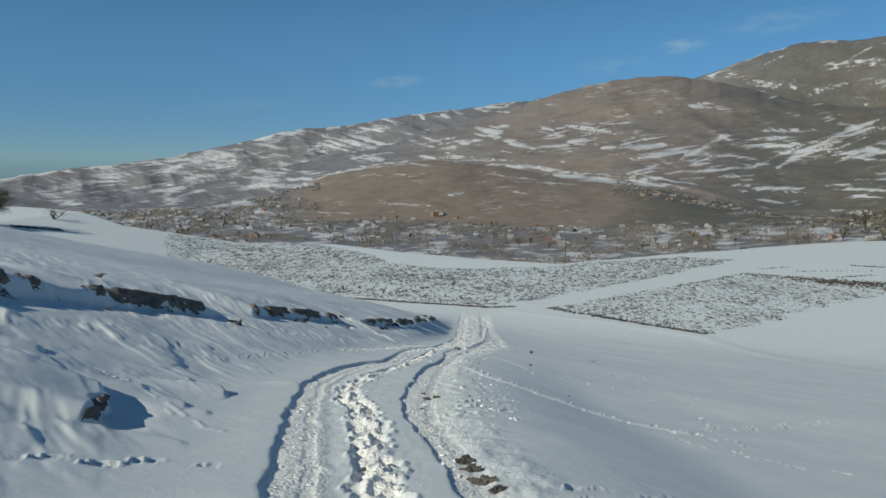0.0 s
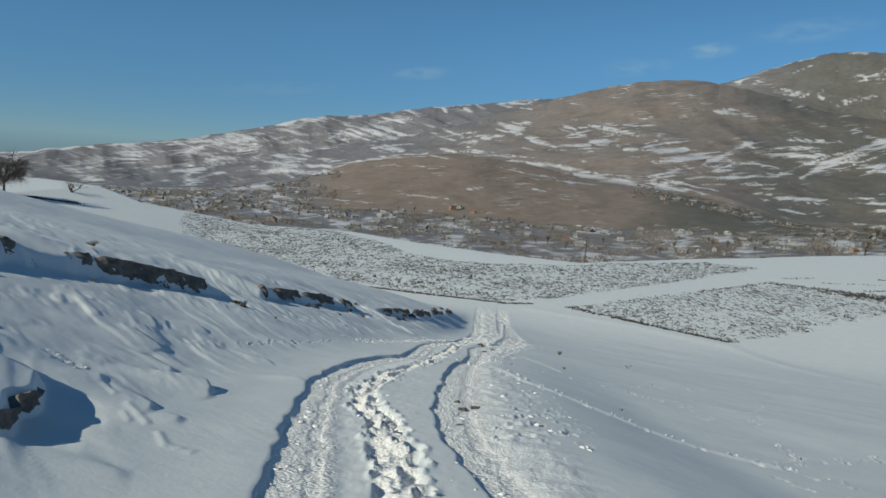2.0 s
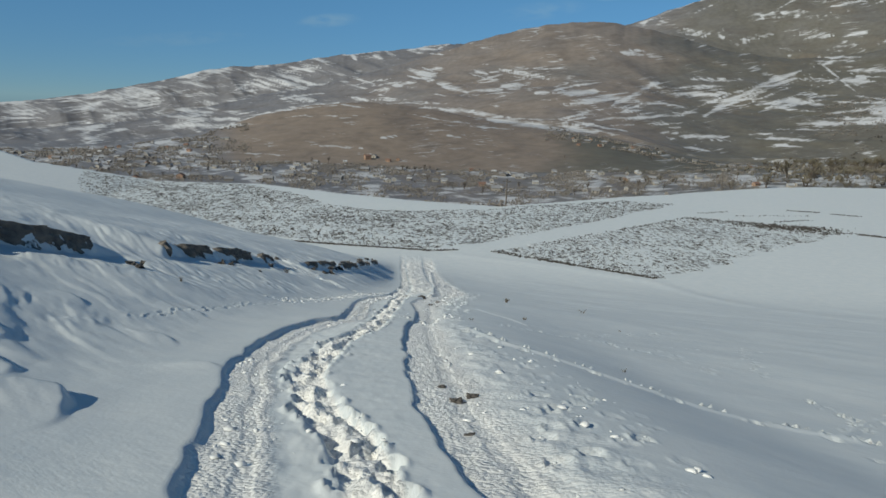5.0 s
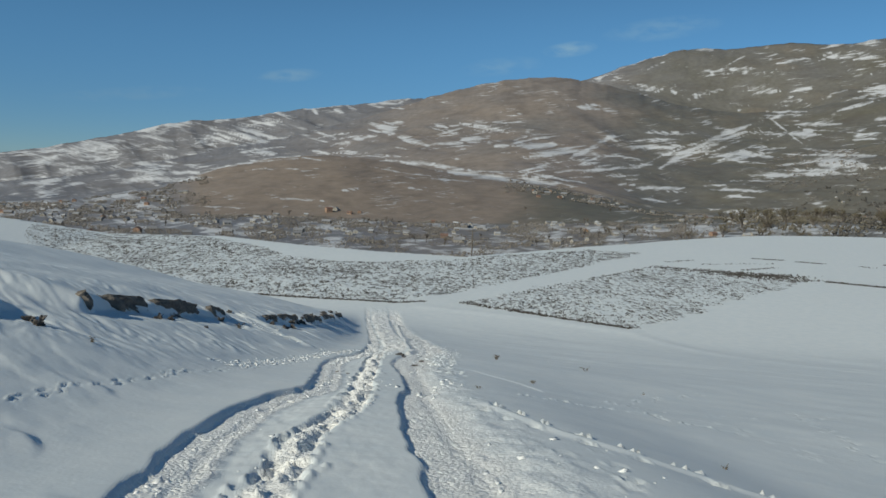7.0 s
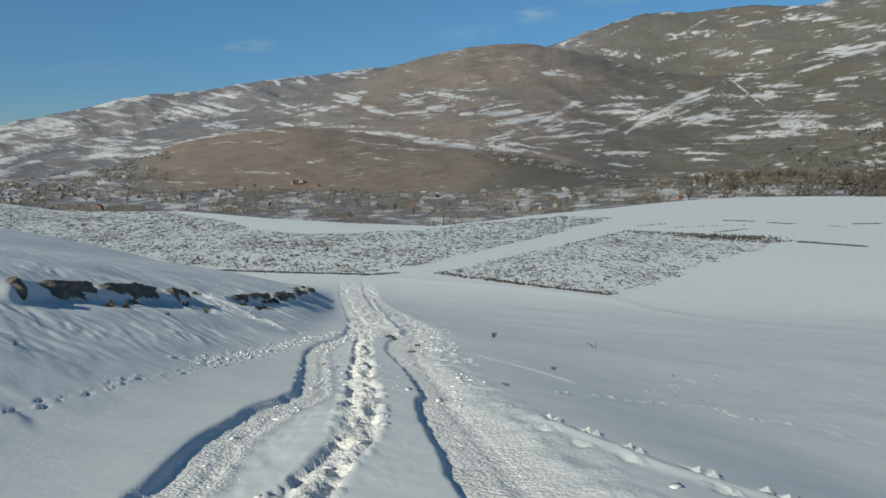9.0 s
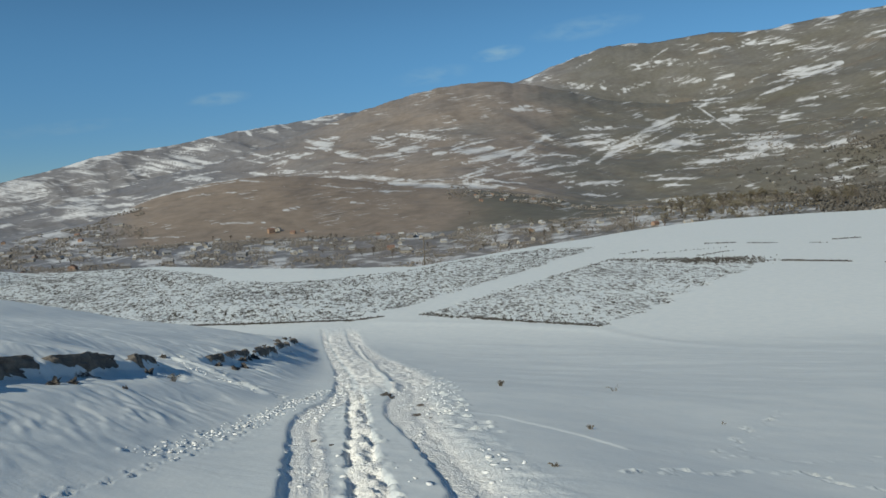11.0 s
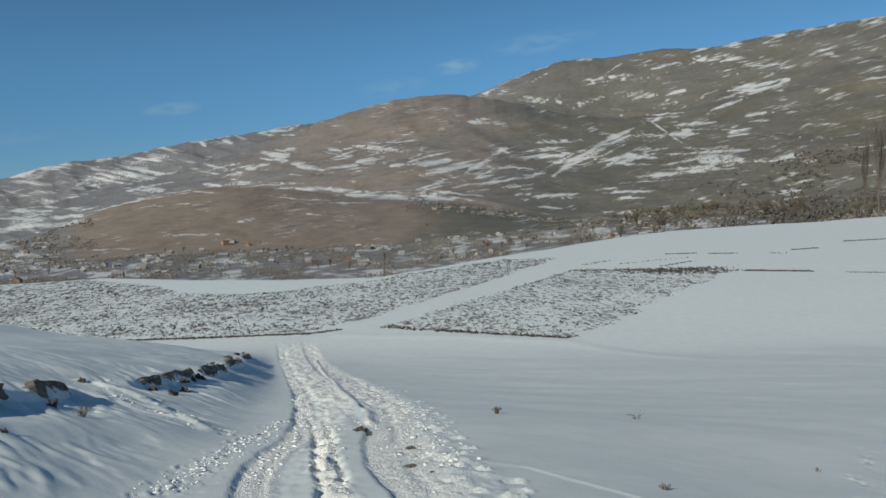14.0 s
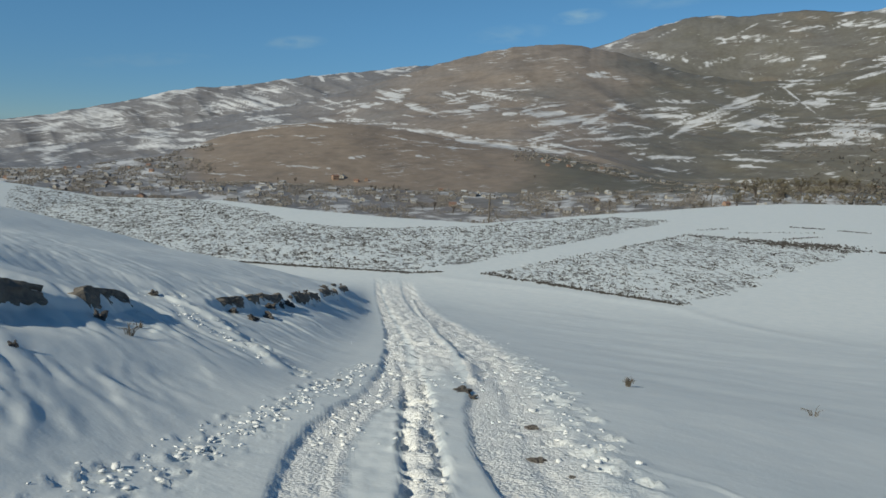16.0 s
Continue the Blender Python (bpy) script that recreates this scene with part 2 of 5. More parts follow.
    streaks = m.noise(1.0, 6, 0.62, stretch=(0.9, 3.6, 2.0), vector=turn.outputs[0])
    swell = m.remap(m.noise(0.45, 3, vector=co), 0.42, 0.68, 0.06, 1.0)
    relief = m.math("ADD", relief, m.math("MULTIPLY", m.math("MULTIPLY", streaks, swell), m.remap(m.attr("rough"), 0, 0.5, 0.42, 0.1)))
    m.bump(relief, 0.6, 0.042)
    m.bsdf.inputs["Subsurface Weight"].default_value = 0.0
    return m.mat


# ---- the ground: hillside, terrace, valley and mountains, one sheet ----
rng = np.random.default_rng(7)
LATTICE = rng.random((256, 256))


def value_noise(u, v):
    """Smooth noise from 0 to 1 on a unit lattice."""
    iu, iv = np.floor(u).astype(int), np.floor(v).astype(int)
    fu, fv = u - iu, v - iv
    fu, fv = fu * fu * fu * (fu * (fu * 6 - 15) + 10), fv * fv * fv * (fv * (fv * 6 - 15) + 10)
    a, b = LATTICE[iu % 256, iv % 256], LATTICE[(iu + 1) % 256, iv % 256]
    c, d = LATTICE[iu % 256, (iv + 1) % 256], LATTICE[(iu + 1) % 256, (iv + 1) % 256]
    return (a * (1 - fu) + b * fu) * (1 - fv) + (c * (1 - fu) + d * fu) * fv


def fbm(u, v, octaves=4, gain=0.5):
    """Summed noise, about -1 to 1."""
    total, amp, norm = 0.0, 1.0, 0.0
    for i in range(octaves):
        total = total + amp * (value_noise(u * 2 ** i + 17.3 * i, v * 2 ** i + 5.7 * i) * 2 - 1)
        norm += amp
        amp *= gain
    return total / norm


def ridged(u, v, octaves=4):
    total, amp, norm = 0.0, 1.0, 0.0
    for i in range(octaves):
        total = total + amp * (1 - abs(value_noise(u * 2 ** i + 9.1 * i, v * 2 ** i + 3.3 * i) * 2 - 1) * 2)
        norm += amp
        amp *= 0.5
    return total / norm


def soft(a, b, v):
    """0 below a, 1 above b, smooth between."""
    s = np.clip((v - a) / (b - a), 0, 1)
    return s * s * (3 - 2 * s)


def curve(v, xs, ys):
    """A rounded line through the given heights."""
    w = 0.12 * (np.asarray(xs)[-1] - np.asarray(xs)[0]) / len(xs)
    return sum(np.interp(v + k * w, xs, ys) for k in (-1, -0.5, 0, 0.5, 1)) / 5


def spline(v, xs, ys):
    """A smooth curve through the given points that never overshoots them."""
    xs, ys = np.asarray(xs, float), np.asarray(ys, float)
    h, d = np.diff(xs), np.diff(ys) / np.diff(xs)
    m = np.zeros(len(xs))
    m[0], m[-1] = d[0], d[-1]
    same = d[:-1] * d[1:] > 0
    w1, w2 = 2 * h[1:] + h[:-1], h[1:] + 2 * h[:-1]
    safe0, safe1 = np.where(same, d[:-1], 1.0), np.where(same, d[1:], 1.0)
    m[1:-1] = np.where(same, (w1 + w2) / (w1 / safe0 + w2 / safe1), 0.0)
    v = np.clip(v, xs[0], xs[-1])
    i = np.clip(np.searchsorted(xs, v) - 1, 0, len(xs) - 2)
    t = (v - xs[i]) / h[i]
    return (1 + 2 * t) * (1 - t) ** 2 * ys[i] + t * (1 - t) ** 2 * h[i] * m[i] + t * t * (3 - 2 * t) * ys[i + 1] + t * t * (t - 1) * h[i] * m[i + 1]


def road_z(y):
    return spline(y, [-80, -10, 0, 5, 10.25, 17.8, 22.8, 28.3, 34.9, 40.4, 60, 75, 88, 100, 400],
                 [13, 1.3, -0.5, -1.45, -2.46, -3.86, -4.87, -5.95, -7.35, -8.5, -12.2, -14.6, -16.5, -18, -40])


def wall_x(y):
    """The cut snow edge along the track's west side."""
    return spline(y, [0, 4.3, 7.5, 10.2, 12.8, 15.5, 17, 18.3, 21.4, 23.5, 27, 34, 43, 84], [0.4, -0.24, -0.78, -1.13, -1.4, -1.25, -0.9, -0.55, -0.47, -0.4, 0.3, 0.91, 1.4, 2.8])


def rut_left_x(y):
    """The west edge of the eastern wheel rut."""
    return spline(y, [0, 4.5, 6.3, 8, 10.8, 14.4, 16, 17.8, 20.6, 22.9, 25.9, 29, 43, 84], [1.5, 1.0, 0.76, 0.48, 0.33, 0.42, 0.5, 0.73, 0.9, 0.95, 1.35, 1.85, 3.1, 5.1])


def rut_right_x(y):
    """The east edge of the track."""
    return spline(y, [0, 4.5, 7.4, 10.3, 16, 17.6, 20.5, 22.6, 27.6, 30, 44, 84], [1.8, 1.35, 1.0, 0.96, 1.12, 1.18, 1.4, 1.7, 2.45, 2.95, 4.6, 6.2])


def furrow_x(y):
    """The trodden furrow between the ruts."""
    return spline(y, [0, 4.4, 7.4, 9, 10, 11.7, 14.3, 15.6, 20.3, 25, 28, 84], [0.9, 0.5, 0.1, -0.1, -0.35, -0.56, -0.38, -0.05, 0.33, 0.71, 0.95, 3.6])


def bank_off(y):
    """How far west of the track the bank's shoulder lies."""
    return spline(y, [0, 5, 12, 19, 24, 30, 37, 42, 60, 90], [3.6, 4.1, 4.1, 4.4, 3.5, 3.6, 3.0, 2.7, 2.1, 2.0])


def scarp_off(y):
    return spline(y, [0, 5, 12, 16, 19, 20.6, 24, 30, 37, 42, 60, 90], [3.6, 5.0, 6.0, 5.7, 4.95, 4.65, 4.1, 3.65, 3.0, 2.7, 2.1, 2.0])


def mound_x(y):
    """The broken east edge of the mound on the bank near the start."""
    return spline(y, [5.0, 6.1, 6.88, 7.4, 7.85, 8.3], [-2.0, -2.15, -2.36, -2.52, -2.72, -3.0]) + 0.06 * fbm(y * 2.6, y * 0 + 3, 2)


def terrace_edge(az):
    return np.interp(az, [-180, -60, -28, -22, -13, -7.6, -2.7, 2.8, 8.9, 12.9, 20.5, 25.7, 29.6, 38.6, 44, 60, 180],
                     [400, 260, 205, 170, 163, 160, 147, 139, 136, 147, 176, 207, 229, 260, 296, 330, 400])


SCARPS = ((11.2, 15.5, 0.36), (15.75, 20.4, 0.36), (22.2, 25.1, 0.28), (25.2, 27.4, 0.27), (27.7, 29.7, 0.26), (33.0, 36.2, 0.20), (36.8, 39.8, 0.27), (41, 46, 0.30), (48, 56, 0.34), (60, 70, 0.32))   # from y, to y, height of the bare face


def scarp_here(y):
    """How high the broken bank stands at y."""
    return sum(h * soft(a - 0.5, a + 0.5, y) * (1 - soft(b - 0.6, b + 0.6, y)) for a, b, h in SCARPS)


# single drifts on the bank near the start: x, y, half length, half width, height
DRIFTS = ((-2.1, 9.9, 0.5, 0.7, 0.10), (-2.1, 8.3, 0.4, 0.6, 0.05), (-2.7, 8.7, 0.25, 0.4, 0.04), (-2.9, 10.9, 0.4, 0.5, 0.055), (-3.5, 12.1, 0.4, 0.5, 0.05), (-1.5, 11.9, 0.2, 0.35, 0.03), (-2.3, 13.6, 0.3, 0.4, 0.04), (-4.3, 9.6, 0.45, 0.6, 0.06), (-1.7, 7.9, 0.2, 0.3, 0.03), (-2.9, 5.6, 0.35, 0.5, 0.05),
          (-3.8, 14.9, 0.35, 0.45, 0.045), (-2.6, 16.2, 0.3, 0.4, 0.035), (-2.1, 5.2, 0.3, 0.35, 0.03), (-1.4, 6.0, 0.22, 0.3, 0.02))


def inside(x, y, corners):
    """Which points lie in a polygon."""
    hit = np.zeros(x.shape, bool)
    for (x0, y0), (x1, y1) in zip(corners, corners[1:] + corners[:1]):
        cross = (y0 > y) != (y1 > y)
        hit ^= cross & (x < (x1 - x0) * (y - y0) / (y1 - y0 + 1e-9) + x0)
    return hit


FIELD_WEST = [(-36, 101), (-24, 98), (-10, 95), (6, 90.5), (15, 98), (30, 115), (44, 132), (57, 147), (47, 149), (33, 141), (20, 131), (8, 125.5), (0.5, 124), (-7, 130), (-15, 146), (-24, 157), (-40, 158), (-54, 155)]
FIELD_EAST = [(13.3, 90.5), (21, 84), (27.3, 77.8), (34.5, 82), (41, 89), (50, 96.5), (59, 104), (68, 113), (69.2, 117.5), (60, 121.8), (50.5, 126.5), (40, 116), (28, 104)]


def hillside(x, y):
    """Height and cover of the near hillside and the terrace."""
    base = road_z(y)
    off = wall_x(y) - x
    s, s0 = scarp_off(y), bank_off(y)
    here = scarp_here(y)
    ragged = off + 0.28 * fbm(y * 0.9, y * 0.3 + 40, 3) + 0.10 * fbm(y * 4, x * 2 + 9, 2)
    lower = spline(off * 4.4 / s0, [0, 0.5, 1.0, 1.5, 2.0, 2.6, 3.5, 4.4], [0, 0.015, 0.055, 0.13, 0.24, 0.40, 0.63, 0.86])
    upper = spline(off - s0, [0, 0.5, 3, 6.4, 9.1, 12.6, 17, 25, 60], [0, 0.15, 0.98, 1.70, 2.2, 3.1, 4.05, 5.1, 6.2])
    rel = lower + np.where(off > s0, upper, 0)
    step = 0.65 * here * (1 + 0.3 * fbm(y * 0.8, y * 0.2, 2)) * soft(s - 0.16, s + 0.06, ragged) * (1 - soft(s + 0.7, s + 3.0, ragged))
    hollow = -0.25 * here * soft(s - 1.2, s - 0.25, ragged) * (1 - soft(s - 0.15, s, ragged))
    here = np.clip(here * 4, 0, 1)
    fade = 1 - soft(58, 92, y + 0.25 * np.clip(off - 10, 0, 60) * -1)
    left = off > 0
    z = base + np.where(left, (rel + step + hollow) * fade, 0)
    soil = np.where(left, 0.55 * here * soft(s - 0.5, s - 0.2, ragged) * (1 - soft(s - 0.1, s, ragged)) * soft(0.05, 0.4, fbm(y * 1.4, x * 1.4 + 77, 3)), 0)
    east = np.log1p(np.exp(np.clip((x - 2.8) / 0.8, -30, 30))) * 0.8 + np.clip(x - 26.8, 0, None)
    flat = np.log1p(np.exp(np.clip((x - 9) / 2.0, -30, 30))) * 2.0 + np.clip(x - 69, 0, None)
    z = z - 0.13 * np.minimum(east, 60) + 0.08 * np.minimum(flat, 52)
    brink = spline(y, [-20, 0, 12, 19.5, 26], [0.0, 0.3, 0.38, 0.2, 0.0])
    z = z - brink * soft(1.3, 4.2, x) * (1 - 0.45 * soft(5.5, 11, x))
    # wind-carved crust on the bank: long plates along the fall of the slope, with sharp lee edges
    u, v = 0.6 * x - 0.8 * y, 0.8 * x + 0.6 * y
    bend = 0.5 * fbm(u * 0.5, v * 0.5 + 20, 2)
    plates = fbm(u * 0.5 + 3, v * 2.4 + bend, 4)
    flakes = fbm(u * 0.9 + 40, v * 5.0 + 2 * bend, 3)
    flutes = fbm(u * 2.2 + 11, v * 7.5 + 2 * bend, 2)
    zone = soft(-0.35, 0.25, fbm(x * 0.45 + 70, y * 0.38, 2))
    crust = 0.026 * soft(-0.05, 0.25, plates) * (0.4 + 0.6 * zone) + 0.015 * soft(0.0, 0.35, flakes) * zone + 0.010 * flutes * (0.4 + 0.6 * zone)
    low = soft(0.55, 2.0, off)
    z = z + np.where(left, low * (0.05 * fbm(x * 0.5 + y * 0.2, y * 0.45 - x * 0.3, 3) + crust * (1 - 0.45 * soft(s, s + 1.6, off)) * (1 - 0.8 * soft(s + 4, s + 12, off))), 0) * fade
    for dx, dy, length, width, tall in DRIFTS:
        near = (abs(x - dx) < 1.6) & (abs(y - dy) < 1.6)
        du = 0.6 * (x[near] - dx) - 0.8 * (y[near] - dy)
        dv = 0.8 * (x[near] - dx) + 0.6 * (y[near] - dy) + 0.10 * fbm(du * 3 + dx, du * 0 + dy, 2) + 0.5 * du * du
        z[near] += tall * np.exp(-(du / length) ** 2) * soft(-width * 2, 0, dv) * (1 - soft(0.0, 0.09, dv))
    z = z + 0.05 * fbm(x * 0.25, y * 0.2, 3) + 0.11 * soft(3.0, 6.0, x) * fbm(x * 0.16 + y * 0.07, y * 0.13 + 60, 3) + 0.006 * fbm(x * 1.6, y * 1.2, 2)
    # the undercut mound on the bank near the start
    w = mound_x(y) - x
    ends = soft(5.95, 6.4, y + 0.2 * w) * (1 - soft(7.72, 7.95, y - 0.3 * np.clip(w, 0, 2)))
    z = z + ends * (0.135 * soft(-0.03, 0.05, w) * (1 - soft(0.6, 2.8, w)) - 0.05 * soft(-0.6, -0.15, w) * (1 - soft(-0.06, 0.0, w)))
    # terrace below
    zt = -15.55 + 0.14 * np.clip(-x - 42, 0, 35) - 0.0015 * (y - 90) + 0.12 * fbm(x * 0.05, y * 0.05, 3)
    field = inside(x + 0.8 * fbm(x * 0.3, y * 0.3, 2), y + 0.8 * fbm(x * 0.3 + 50, y * 0.3, 2), FIELD_WEST) | inside(x + 1.5 * fbm(x * 0.3, y * 0.3, 2), y + 1.5 * fbm(x * 0.3 + 50, y * 0.3, 2), FIELD_EAST)
    k = 0.45
    hi = np.maximum(z, zt)
    z = hi + k * np.log(np.exp((z - hi) / k) + np.exp((zt - hi) / k))
    return z, soil, field.astype(float)


def track(x, y):
    """Depth cut by the ruts and the furrow, and how rough and dirty the snow is."""
    wob = 0.055 * fbm(y * 1.7, y * 0.4 + 3, 3) + 0.012 * fbm(y * 6, x * 4, 2)
    on = 1 - soft(78, 90, y)
    w, rl, rr, fx = wall_x(y) + wob, rut_left_x(y) + wob, rut_right_x(y) + 1.5 * wob, furrow_x(y)
    depth = np.interp(y, [0, 12, 15, 19, 23, 28, 80], [0.038, 0.048, 0.074, 0.062, 0.046, 0.046, 0.055]) * (1 + 0.25 * fbm(y * 0.6, y * 0 + 8, 2))
    west = soft(w - 0.03, w + 0.06, x) * (1 - soft(w + 0.40, w + 1.0, x))
    east = soft(rl - 0.02, rl + 0.04, x) * (1 - soft(rr - 0.25, rr + 0.15, x))
    mid = soft(-0.18, -0.11, x - fx + 0.5 * wob) * (1 - soft(0.11, 0.18, x - fx - 0.5 * wob)) * (1 - soft(27, 31, y))
    lumps = fbm(x * 8, y * 7, 3, 0.65)
    holes = np.clip(fbm(x * 4.2 + 7, y * 3.0, 2) * 2.6, -1, 1)
    wide = soft(24, 34, y)
    z = -depth * west - 0.8 * depth * east - mid * (0.022 + 0.022 * holes)
    # hoof and boot marks trodden in two uneven lines along the furrow
    for side in (-1, 1):
        step = y / 0.27 + 0.25 * side
        i = np.floor(step).astype(int)
        rnd, rnd2, rnd3 = LATTICE[i * 7 % 256, 30 + side], LATTICE[i * 13 % 256, 60 + side], LATTICE[i * 5 % 256, 90 + side]
        d = ((step - i - 0.5 - 0.35 * (rnd3 - 0.5)) / (0.30 + 0.16 * rnd2)) ** 2 + ((x - fx - side * (0.07 + 0.09 * rnd2) - wob) / (0.055 + 0.04 * rnd3)) ** 2
        trod = 1 - soft(24, 33, y)
        z = z - trod * 0.085 * np.clip(rnd * 1.5 - 0.15, 0, 1) * (1 - soft(0.45, 1.15, d)) + trod * 0.032 * rnd3 * soft(0.8, 1.15, d) * (1 - soft(1.15, 2.6, d))
    between = soft(w + 0.4, w + 0.7, x) * (1 - soft(rl - 0.2, rl, x))
    z = z + (west + east) * 0.012 * lumps + mid * 0.022 * lumps + (west + east + between) * wide * 0.06 * np.clip(fbm(x * 3.4, y * 1.6, 3) * 1.5, -0.5, 1) + between * 0.006 * lumps
    groove = np.exp(-((abs(x - fx) - 0.13) / 0.04) ** 2) * (1 - soft(27, 31, y)) * soft(-0.3, 0.3, fbm(y * 2.5, np.sign(x - fx) * 3 + 11, 2))
    z = z - 0.03 * groove
    # tyre lines pressed along the rut floors
    for c, half in ((w + 0.30, 0.07), ((rl + rr) / 2 + 0.06, 0.08)):
        z = z - 0.010 * (1 - soft(half * 0.5, half, abs(x - c)))
    berm = soft(rr - 0.1, rr + 0.10, x) * (1 - soft(rr + 0.22, rr + 0.65, x))
    z = z + berm * (0.004 + 0.017 * np.clip(fbm(x * 6, y * 5.2, 3) * 1.6, -0.6, 1))
    rough = np.clip(west * (1 - soft(w + 0.36, w + 0.5, x)) + east + mid + berm * 0.3 + between * 0.8 * wide, 0, 1)
    dirty = np.clip((west + east) * soft(0.05, 0.5, fbm(x * 1.3 + 31, y * 0.7, 3)) * 0.16, 0, 1)
    return z * on, rough * on, dirty * on


def trail(x, y, way, width, depth, pace, seed):
    """A line of footprints along way: corners in metres."""
    dz = np.zeros_like(x)
    for (x0, y0), (x1, y1) in zip(way, way[1:]):
        length = math.hypot(x1 - x0, y1 - y0)
        ux, uy = (x1 - x0) / length, (y1 - y0) / length
        s, n = (x - x0) * ux + (y - y0) * uy, (x - x0) * -uy + (y - y0) * ux
        near = (s > 0) & (s < length) & (abs(n) < width * 3)
        if not near.any():
            continue
        sn, nn = s[near], n[near]
        i = np.floor(sn / pace)
        rnd = LATTICE[(i.astype(int) * 7 + seed) % 256, seed % 256]
        rnd2 = LATTICE[(i.astype(int) * 13 + seed) % 256, (seed + 40) % 256]
        side = np.where(i % 2 == 0, 0.5, -0.5) * width * (0.6 + rnd2) + (rnd - 0.5) * width * 0.9
        i = i + (rnd2 - 0.5) * 0.4
        d = ((sn - (i + 0.5) * pace) / (0.36 * pace)) ** 2 + ((nn - side) / (0.36 * width)) ** 2
        deep = depth * (0.35 + 0.9 * rnd)
        dz[near] += -0.6 * deep * (1 - soft(0.4, 1.1, d)) + deep * 0.5 * soft(0.8, 1.1, d) * (1 - soft(1.1, 2.2, d)) * np.where(nn > side, 1, 0.3)
    return dz


def snow_ridge(x, y, way, width, height):
    """A thin crest of blown snow along way."""
    dz = np.zeros_like(x)
    for (x0, y0), (x1, y1) in zip(way, way[1:]):
        length = math.hypot(x1 - x0, y1 - y0)
        ux, uy = (x1 - x0) / length, (y1 - y0) / length
        s = np.clip((x - x0) * ux + (y - y0) * uy, 0, length)
        d = np.hypot(x - x0 - s * ux, y - y0 - s * uy)
        dz = np.maximum(dz, height * np.exp(-(d / width) ** 2))
    return dz


RIDGES = (([(5.2, 74), (3.45, 47.5), (2.42, 34.7), (2.05, 30.2), (1.73, 27.7)], 0.11, 0.07), ([(-3.4, 32.2), (-2.2, 31.2), (-1.5, 29.6), (-0.8, 27.8)], 0.14, 0.06), ([(-3.5, 30.6), (-2.6, 30.0)], 0.12, 0.06), ([(-2.55, 8.55), (-2.3, 8.2)], 0.025, 0.013), ([(-2.12, 8.02), (-1.75, 7.52)], 0.026, 0.015), ([(-2.02, 7.72), (-1.88, 7.5)], 0.024, 0.012), ([(-1.56, 7.25), (-1.36, 6.85), (-1.15, 6.75)], 0.024, 0.012), ([(1.75, 22.6), (2.22, 22.75), (2.5, 22.5), (2.75, 21.6), (2.95, 20.6), (3.1, 19.6)], 0.03, 0.018), ([(1.4, 16.0), (1.77, 14.3), (2.3, 13.3), (2.87, 12.55), (3.45, 12.05), (4.1, 11.75), (4.7, 11.4)], 0.07, 0.026), ([(4.5, 11.4), (5.5, 12.5), (6.4, 13.2)], 0.05, 0.018), ([(9, 87.6), (20, 81.8), (26.7, 75.6), (28.5, 67), (29.6, 60), (30.2, 50), (30.6, 40)], 1.0, 0.07))
TRAILS_NEAR = (
    ([(1.38, 16.0), (1.77, 14.3), (2.3, 13.3), (2.87, 12.55), (3.45, 12.05), (4.1, 11.75), (4.6, 11.4), (5.4, 10.8)], 0.15, 0.075, 0.28, 3),
    ([(4.5, 11.4), (5.5, 12.5), (6.4, 13.2), (7.4, 14.0), (8.6, 15.0)], 0.14, 0.065, 0.28, 5),
    ([(5.75, 14.2), (5.6, 13.3), (5.4, 12.4)], 0.12, 0.06, 0.26, 6),
    ([(6.1, 15.8), (6.6, 17.1), (7.3, 18.8), (8.4, 21.2)], 0.10, 0.035, 0.36, 8),
    ([(1.05, 8.3), (1.2, 9.1), (1.42, 9.8), (1.5, 10.8)], 0.22, 0.045, 0.24, 12),
    ([(5.3, 15.4), (5.2, 16.8), (5.3, 18.2)], 0.16, 0.035, 0.5, 14),
    ([(4.2, 10.6), (4.9, 9.4), (5.8, 8.6)], 0.15, 0.05, 0.36, 9),
    ([(1.5, 4.2), (1.9, 5.0), (2.5, 5.3), (3.3, 5.6), (4.6, 5.8)], 0.14, 0.03, 0.34, 21),
    ([(-4.2, 4.3), (-1.82, 4.5), (-0.82, 5.3)], 0.15, 0.035, 0.36, 33),
    ([(-3.5, 9.3), (-3.1, 9.1), (-2.9, 8.9)], 0.2, 0.05, 0.25, 41),
    ([(-3.05, 14.6), (-2.75, 15.9), (-2.47, 17.0), (-2.09, 18.6), (-1.66, 19.9), (-1.3, 21.6), (-0.57, 24.3)], 0.11, 0.032, 0.2, 51),
)
TRAILS_BANK = (
    ([(-1.9, 20.4), (-1.25, 22.4), (-0.75, 24.4), (-0.05, 27.0), (0.5, 30.2)], 0.26, 0.03, 0.16, 61),
    ([(-1.75, 20.2), (-1.1, 22.3), (-0.62, 24.3), (0.05, 26.9)], 0.30, 0.022, 0.19, 67),
    ([(-3.4, 33.0), (-2.2, 31.3), (-1.5, 29.9), (-0.8, 27.9), (-0.1, 27.0)], 0.26, 0.05, 0.3, 71),
)
